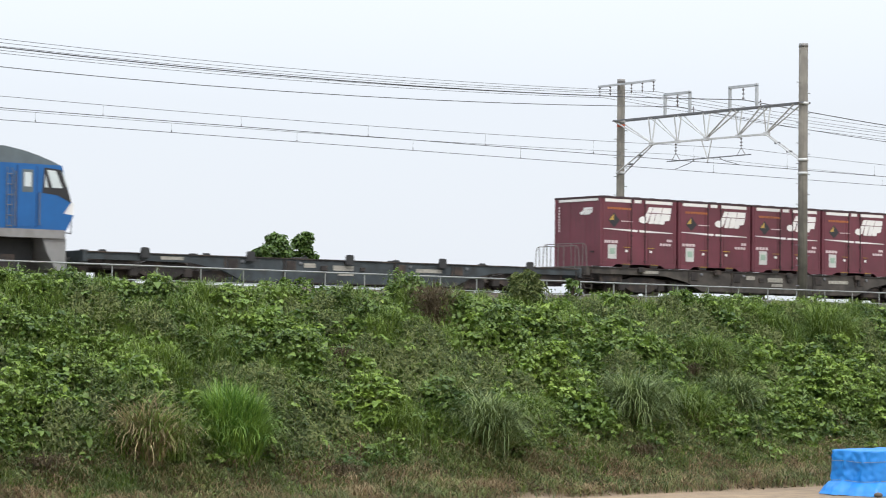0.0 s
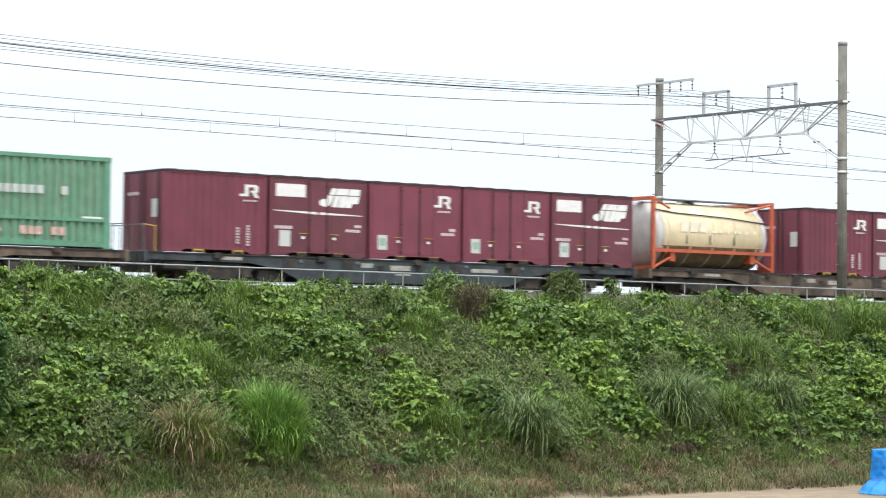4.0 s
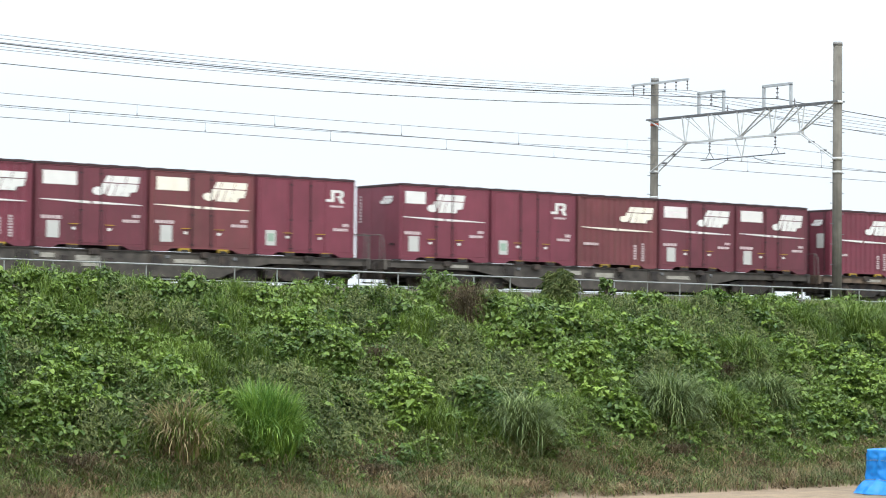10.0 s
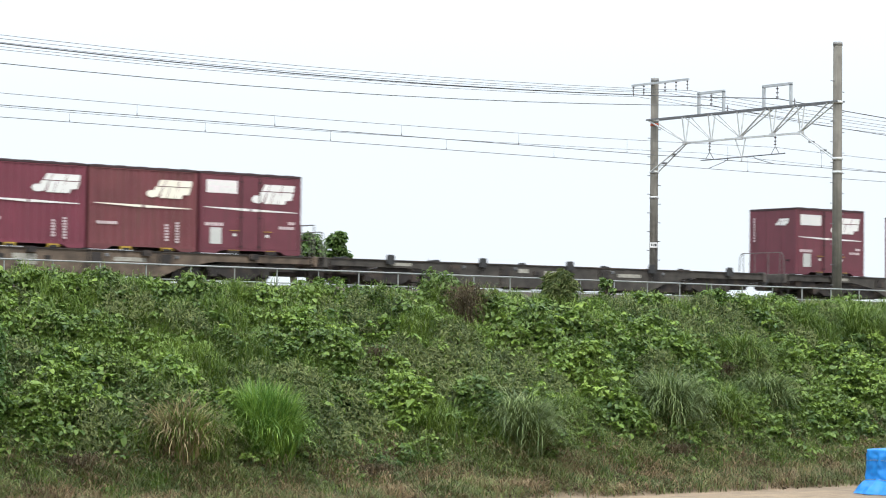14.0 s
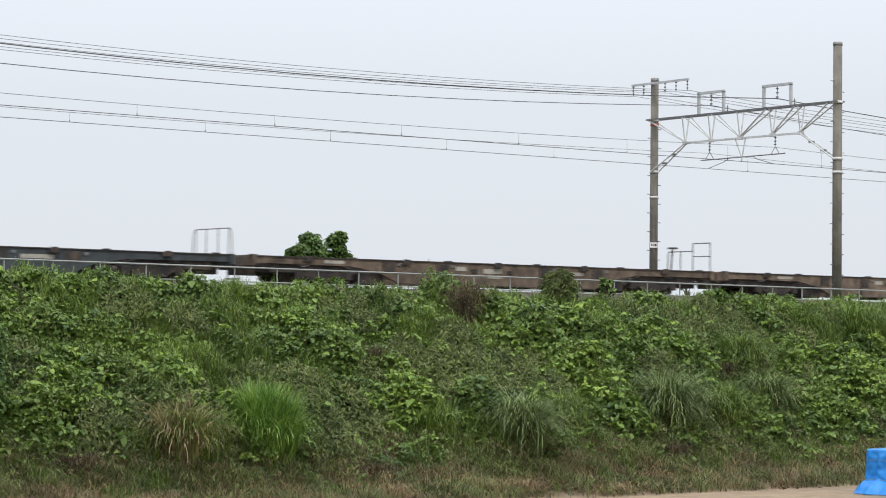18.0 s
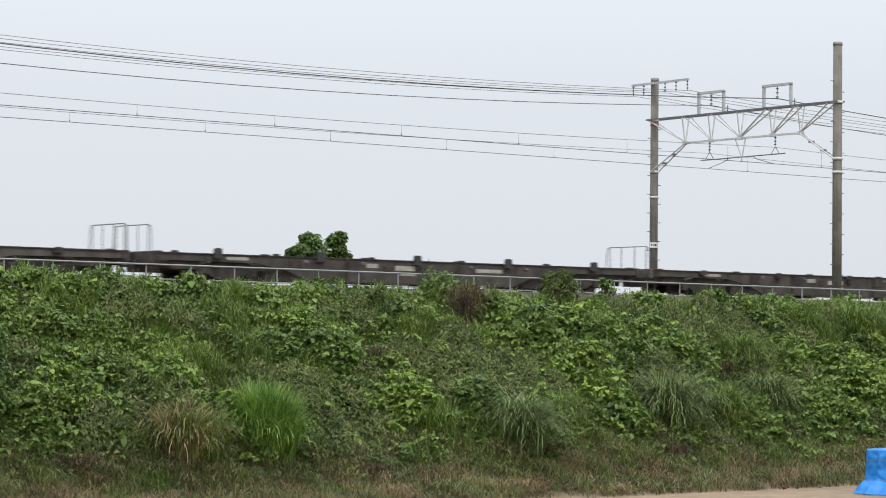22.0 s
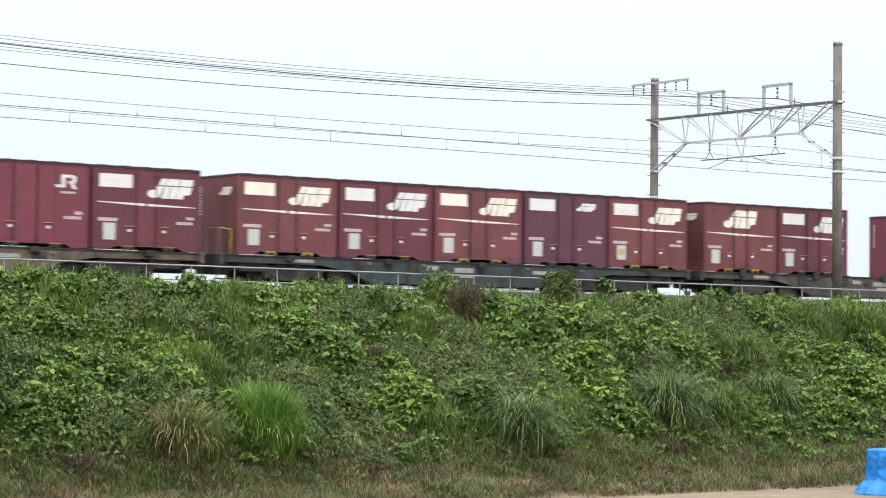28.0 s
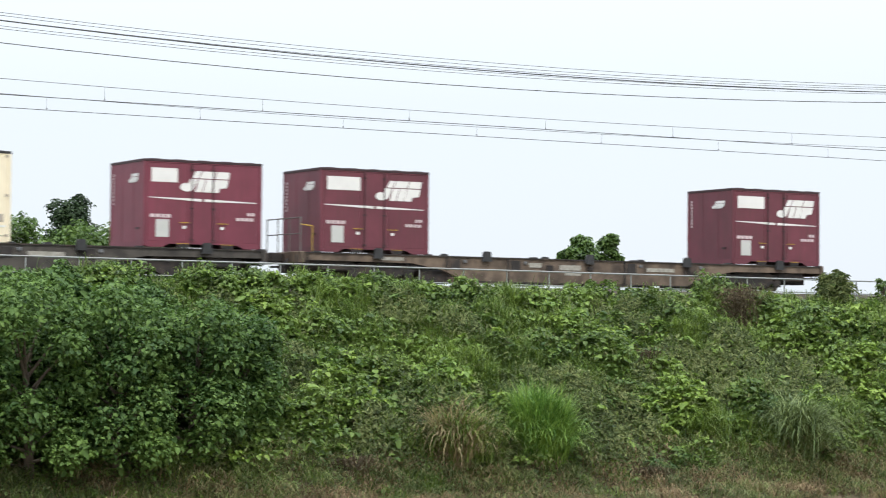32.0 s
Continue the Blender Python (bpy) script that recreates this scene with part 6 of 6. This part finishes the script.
def tree(name, x, y, z, h, w, leaf, n, label, cat="tree", seed=1, lobes=9, base=.25, green=LEAF_TREE, slim=.75, taper=.55):
    """Tapered trunk, limbs and a crown of leaf clumps with gaps."""
    r = random.Random(seed)
    t = thing(name, label, cat)
    t.location = (x, y, z)
    bm = bmesh.new()
    top = Vector((r.uniform(-.1, .1) * w, 0, h * .8))
    tube(bm, (0, 0, -.2), top * .5, h * .025 + .02, 8, h * .016 + .012)
    tube(bm, top * .5, top, h * .016 + .012, 8, .01)
    part("trunk", bm, BARK, t)
    Ps, Ds = [], []
    bm = bmesh.new()
    for k in range(lobes):
        a = k * 2.4 + r.random()
        zz = h * (base + (.93 - base) * (k + .5) / lobes)
        rad = w * .5 * r.uniform(.3, .85) * (1 - taper * max(0, zz / h - .55))
        c = Vector((math.cos(a) * rad, math.sin(a) * rad, zz))
        tube(bm, top * min(.95, zz / h * .8), c, .03 + h * .004, 6, .008)
        R = w * r.uniform(.13, .25)
        m = n // lobes
        d = unit(rng.normal(0, 1, (m, 3)) + np.array([0, 0, .35]))
        q = R * (1 - .6 * rng.uniform(0, 1, m) ** 2) * (1 + .25 * np.sin(d[:, 0] * 7 + k) * np.sin(d[:, 2] * 6 + k))
        Ps.append(np.array(c) + d * q[:, None] * [1, 1, .85])
        Ds.append(d)
    part("bough_frame", bm, BARK, t)
    V, F = broad_leaves(np.concatenate(Ps), np.concatenate(Ds) * .45 + [0, -.1, .85], leaf, slim, .35)
    crown = part("crown", np_mesh("crown", V, F, green), green, t)
    return t


tree("tree", 50.6, 74.2, 3.0, 5.55, 1.6, .12, 5000, "small broad-leaved tree behind the tracks", seed=3, lobes=15, base=.66, taper=1.7)
tree("tree", 51.9, 74.4, 3.0, 5.7, 1.15, .12, 3800, "slim broad-leaved tree behind the tracks", seed=5, lobes=11, base=.6, taper=1.2)
tree("tree", 49.65, 74.0, 3.0, 5.05, 1.2, .12, 2200, "low leafy tree behind the tracks", seed=8, lobes=8, base=.75, taper=1.5)
tree("tree", 52.3, 74.3, 3.0, 5.0, .8, .12, 1000, "low leafy tree behind the tracks", seed=9, lobes=7, base=.75, taper=1.5)
tree("tree", 39.7, 100, 0, 11.15, 3.6, .13, 12000, "dark dense pine-like tree far beyond the tracks", seed=11, lobes=24, base=.55, green=LEAF_PINE, taper=1.6)
for tx, ty, th, tw, sd in ((37.0, 101, 10.0, 4.6, 12), (41.6, 99, 9.7, 4.4, 13), (43.4, 99, 9.5, 4.0, 14), (34.2, 100, 10.1, 4.6, 15), (38.8, 97, 9.45, 4.4, 16), (40.6, 96, 9.3, 4.2, 17)):
    tree("tree", tx, ty, 0, th, tw, .17, 8500, "leafy green tree far beyond the tracks", seed=sd, lobes=22, base=.45)
for tx, ty, th, tw, sd in ((19.0, 50.1, 4.6, 3.4, 21), (21.1, 50.3, 4.4, 3.2, 22), (23.1, 50.5, 3.9, 3.0, 23), (17.0, 50.0, 4.6, 3.4, 24), (24.9, 51.4, 2.9, 2.5, 25), (20.3, 52.4, 3.6, 2.8, 26), (22.6, 52.6, 3.0, 2.6, 27)):
    tree("shrub", tx, ty, float(bank_zs(ty)), th, tw, .105, 12000, "tall leafy shrub overgrown with vines on the bank", "shrub", sd, 22, .05, LEAF_SHRUB)
for tx, th in ((38.5, 1.85), (39.8, 1.65), (40.9, 1.6), (66.8, 1.8), (73.4, 1.6)):
    tree("sapling", tx, 70.2, ZC, th, .5, .12, 90, "thin weed sapling on the far shoulder", "sapling", int(tx), 4, .5, LEAF_VINE)
for tx, th, tw in ((43.8, 1.15, 1.4), (50.7, 1.25, .6), (48.6, .8, 1.1), (29.9, .85, 1.8), (32.0, .8, 1.4), (39.4, .85, 1.3), (56.4, .75, 1.5), (58.8, .75, 1.5), (27.0, .95, 1.9), (24.0, 1.0, 1.9)):
    tree("vine_bush", tx, 57.15, ZC - .1, th, tw, .095, int(1100 * tw), "vine-covered bush at the crest beside the fence", "bush", int(tx * 3), 12, .02, LEAF_VINE)


tree("feathery_bush", 48.6, 57.2, ZC - .1, 1.3, 1.25, .15, 5200, "dark feathery bush at the crest beside the fence", "bush", 31, 16, .02, LEAF_GREY, .2)
for tx, th in ((53.4, 2.3), (54.1, 1.9), (65.0, 1.9)):
    tree("dry_stalk", tx, 70.4, ZC, th, .35, .07, 14, "thin bare weed stalk on the far shoulder", "stalk", int(tx * 7), 5, .5, LEAF_DEAD)


def dead_vines(x, y, w, h, label):
    """A tangle of dry brown stems and leaves in a hollow of the weeds."""
    t = thing("dead_vine_tangle", label, "dead vines", "dead tangles on the bank")
    t.location = (x, y, float(bank_zs(y)))
    n = int(420 * w * h / .5)
    P = np.stack([rng.normal(0, w * .4, n), rng.normal(0, .15, n), rng.uniform(.1, h, n)], 1)
    V, F = leaves(P, np.zeros((n, 3)) + [0, -.8, .3], .11, .4, .9)
    tagged(part("withered_leaf_mass", np_mesh("withered_leaf_mass", V, F, LEAF_DEAD), LEAF_DEAD, t), kind="stuff")
    P = np.stack([rng.normal(0, w * .35, 120), rng.normal(-.1, .12, 120), np.full(120, h * .15)], 1)
    V, F = blades(P, h * .9, .014, .7)
    part("dry_stem_mass", np_mesh("dry_stem_mass", V, F, LEAF_DEAD), LEAF_DEAD, t)


for dx, dy, dw, dh in ((38.5, 53.3, .5, 1.0), (43.6, 55.7, .75, 1.35), (44.3, 56.2, .5, 1.0), (31.2, 52.9, .4, .4), (47.0, 49.9, .7, .45), (36.0, 49.6, .8, .35), (56.5, 50.9, .6, .5), (27.4, 50.0, .7, .5), (52.4, 53.4, .45, .5), (34.8, 54.6, .45, .45)):
    dead_vines(dx, dy, dw, dh, "brown withered vine tangle in the weeds")


# ---- tarpaulin by the dirt road ----
def tarp_pile():
    t = thing("tarpaulin_pile", "bright blue tarpaulin over a stack on the dirt", "tarpaulin")
    t.location = (51.63, 44.7, 0)
    t.rotation_euler = (0, 0, radians(8))
    bm = bmesh.new()
    nx, nz = 120, 40
    L, W, H = 1.5, .85, 1.25
    ring = []
    for i in range(nx):
        a = 2 * math.pi * i / nx
        c, s = math.cos(a), math.sin(a)
        k = (abs(c) ** 7 + abs(s) ** 7) ** (-1 / 7)
        ring.append((c * k * L, s * k * W, a))
    rows = []
    for j in range(nz + 1):
        u = j / nz
        z = H * (1 - u)
        flare = 1 + .015 * u + .24 * (max(0, u - .7) / .3) ** .7
        row = []
        for x, y, a in ring:
            f = .03 * math.sin(a * 11 + 2 * u) * u + .05 * abs(noise.noise((x * 2.6 + z * .7, y * 2.6, z * .9))) * (.3 + u) - .05 * abs(noise.noise((x * 5, y * 5 + z, z * 1.6 + 4))) + .025 * noise.noise((x * 9, y * 9, z * 7))
            row.append(bm.verts.new((x * (flare + f), y * (flare + f), max(0.01, z + .03 * noise.noise((x * 2, y * 2, 5))))))
        rows.append(row)
    for a, b in zip(rows, rows[1:]):
        for i in range(nx):
            bm.faces.new((a[i], a[(i + 1) % nx], b[(i + 1) % nx], b[i])).smooth = True
    mid = [[bm.verts.new((v.co.x * q, v.co.y * q, H + .03 * (1 - q) + .02 * noise.noise((v.co.x * 4 * q, v.co.y * 4 * q, 1)))) for v in rows[0]] for q in (.7, .3)]
    for a, b in zip([rows[0]] + mid, mid):
        for i in range(nx):
            bm.faces.new((a[i], b[i], b[(i + 1) % nx], a[(i + 1) % nx])).smooth = True
    bm.faces.new(mid[-1])
    part("sheet", bm, TARP, t)
    for z, k in ((.95, 1.015), (.4, 1.03)):
        bm = bmesh.new()
        pts = [(x * k, y * k, z + .015 * math.sin(a * 5)) for x, y, a in ring]
        for p, q in zip(pts, pts[1:] + pts[:1]):
            tube(bm, p, q, .007, 5)
        part("rope", bm, FENCE, t, "thin grey rope round the sheet")
    for x, y in ((-1.75, -1.05), (-.6, -1.15), (.7, -1.12)):
        bm = bmesh.new()
        lathe(bm, [(.02, 0), (.11, .02), (.13, .07), (.09, .12), (.02, .14)], 9, "Z", (x, y, 0))
        part("weight_stone", bm, BARK, t, "brown stone holding the sheet down")


tarp_pile()


# ---- movement ----
SPEED = [(0, 14.80), (.5, 14.95), (1, 15.06), (2, 15.15), (3, 15.26), (6.5, 15.33), (9, 15.5), (12, 15.78), (14, 15.92), (17, 16.12), (20, 16.27), (22, 16.4), (25, 16.6), (27.5, 16.78), (29, 16.88), (30.5, 17.0), (32, 17.2)]
_tt = np.arange(0, 32.005, .01)
_vv = np.interp(_tt, [a for a, b in SPEED], [b for a, b in SPEED])
_pp = np.concatenate([[0], np.cumsum((_vv[1:] + _vv[:-1]) / 2 * .01)])


SURGE_AT = (7, 8, 9, 10, 11, 16, 17, 18, 19, 20, 21, 22, 23)
SURGE = (0, .13, .06, .11, .06, 0, .03, .13, .12, .2, .22, -.04, 0)


def gone(t):
    """Metres that the train has rolled by t, with the slight surge of its pull."""
    return float(np.interp(t, _tt, _pp) + np.interp(t, SURGE_AT, SURGE))


def motions():
    times = [0, .25, .5, 1, 1.5] + list(range(2, 33))
    for ob, u, rise in wagons + cargo + [(loco, 33.75, 0.0)]:
        walk(ob, [(t, pose(u - gone(t), YT, DECK + rise)) for t in times])
    turning = [k / FPS for k in range(32 * FPS + 1)]
    shared = {}
    for group, radius, lift in ((wheels, .405, -.595), (loco_wheels, .56, -.44)):
        for w in group:
            key = (radius, round(w.location.x, 3))
            if key not in shared:
                x = w.location.x
                walk(w, [(t, pose(x, 0, lift) @ Matrix.Rotation(-gone(t) / radius, 4, "Y")) for t in turning])
                shared[key] = (w.animation_data.action, w.animation_data.action_slot)
            else:
                w.rotation_mode = "QUATERNION"
                keys = w.animation_data_create()
                keys.action, keys.action_slot = shared[key]


motions()
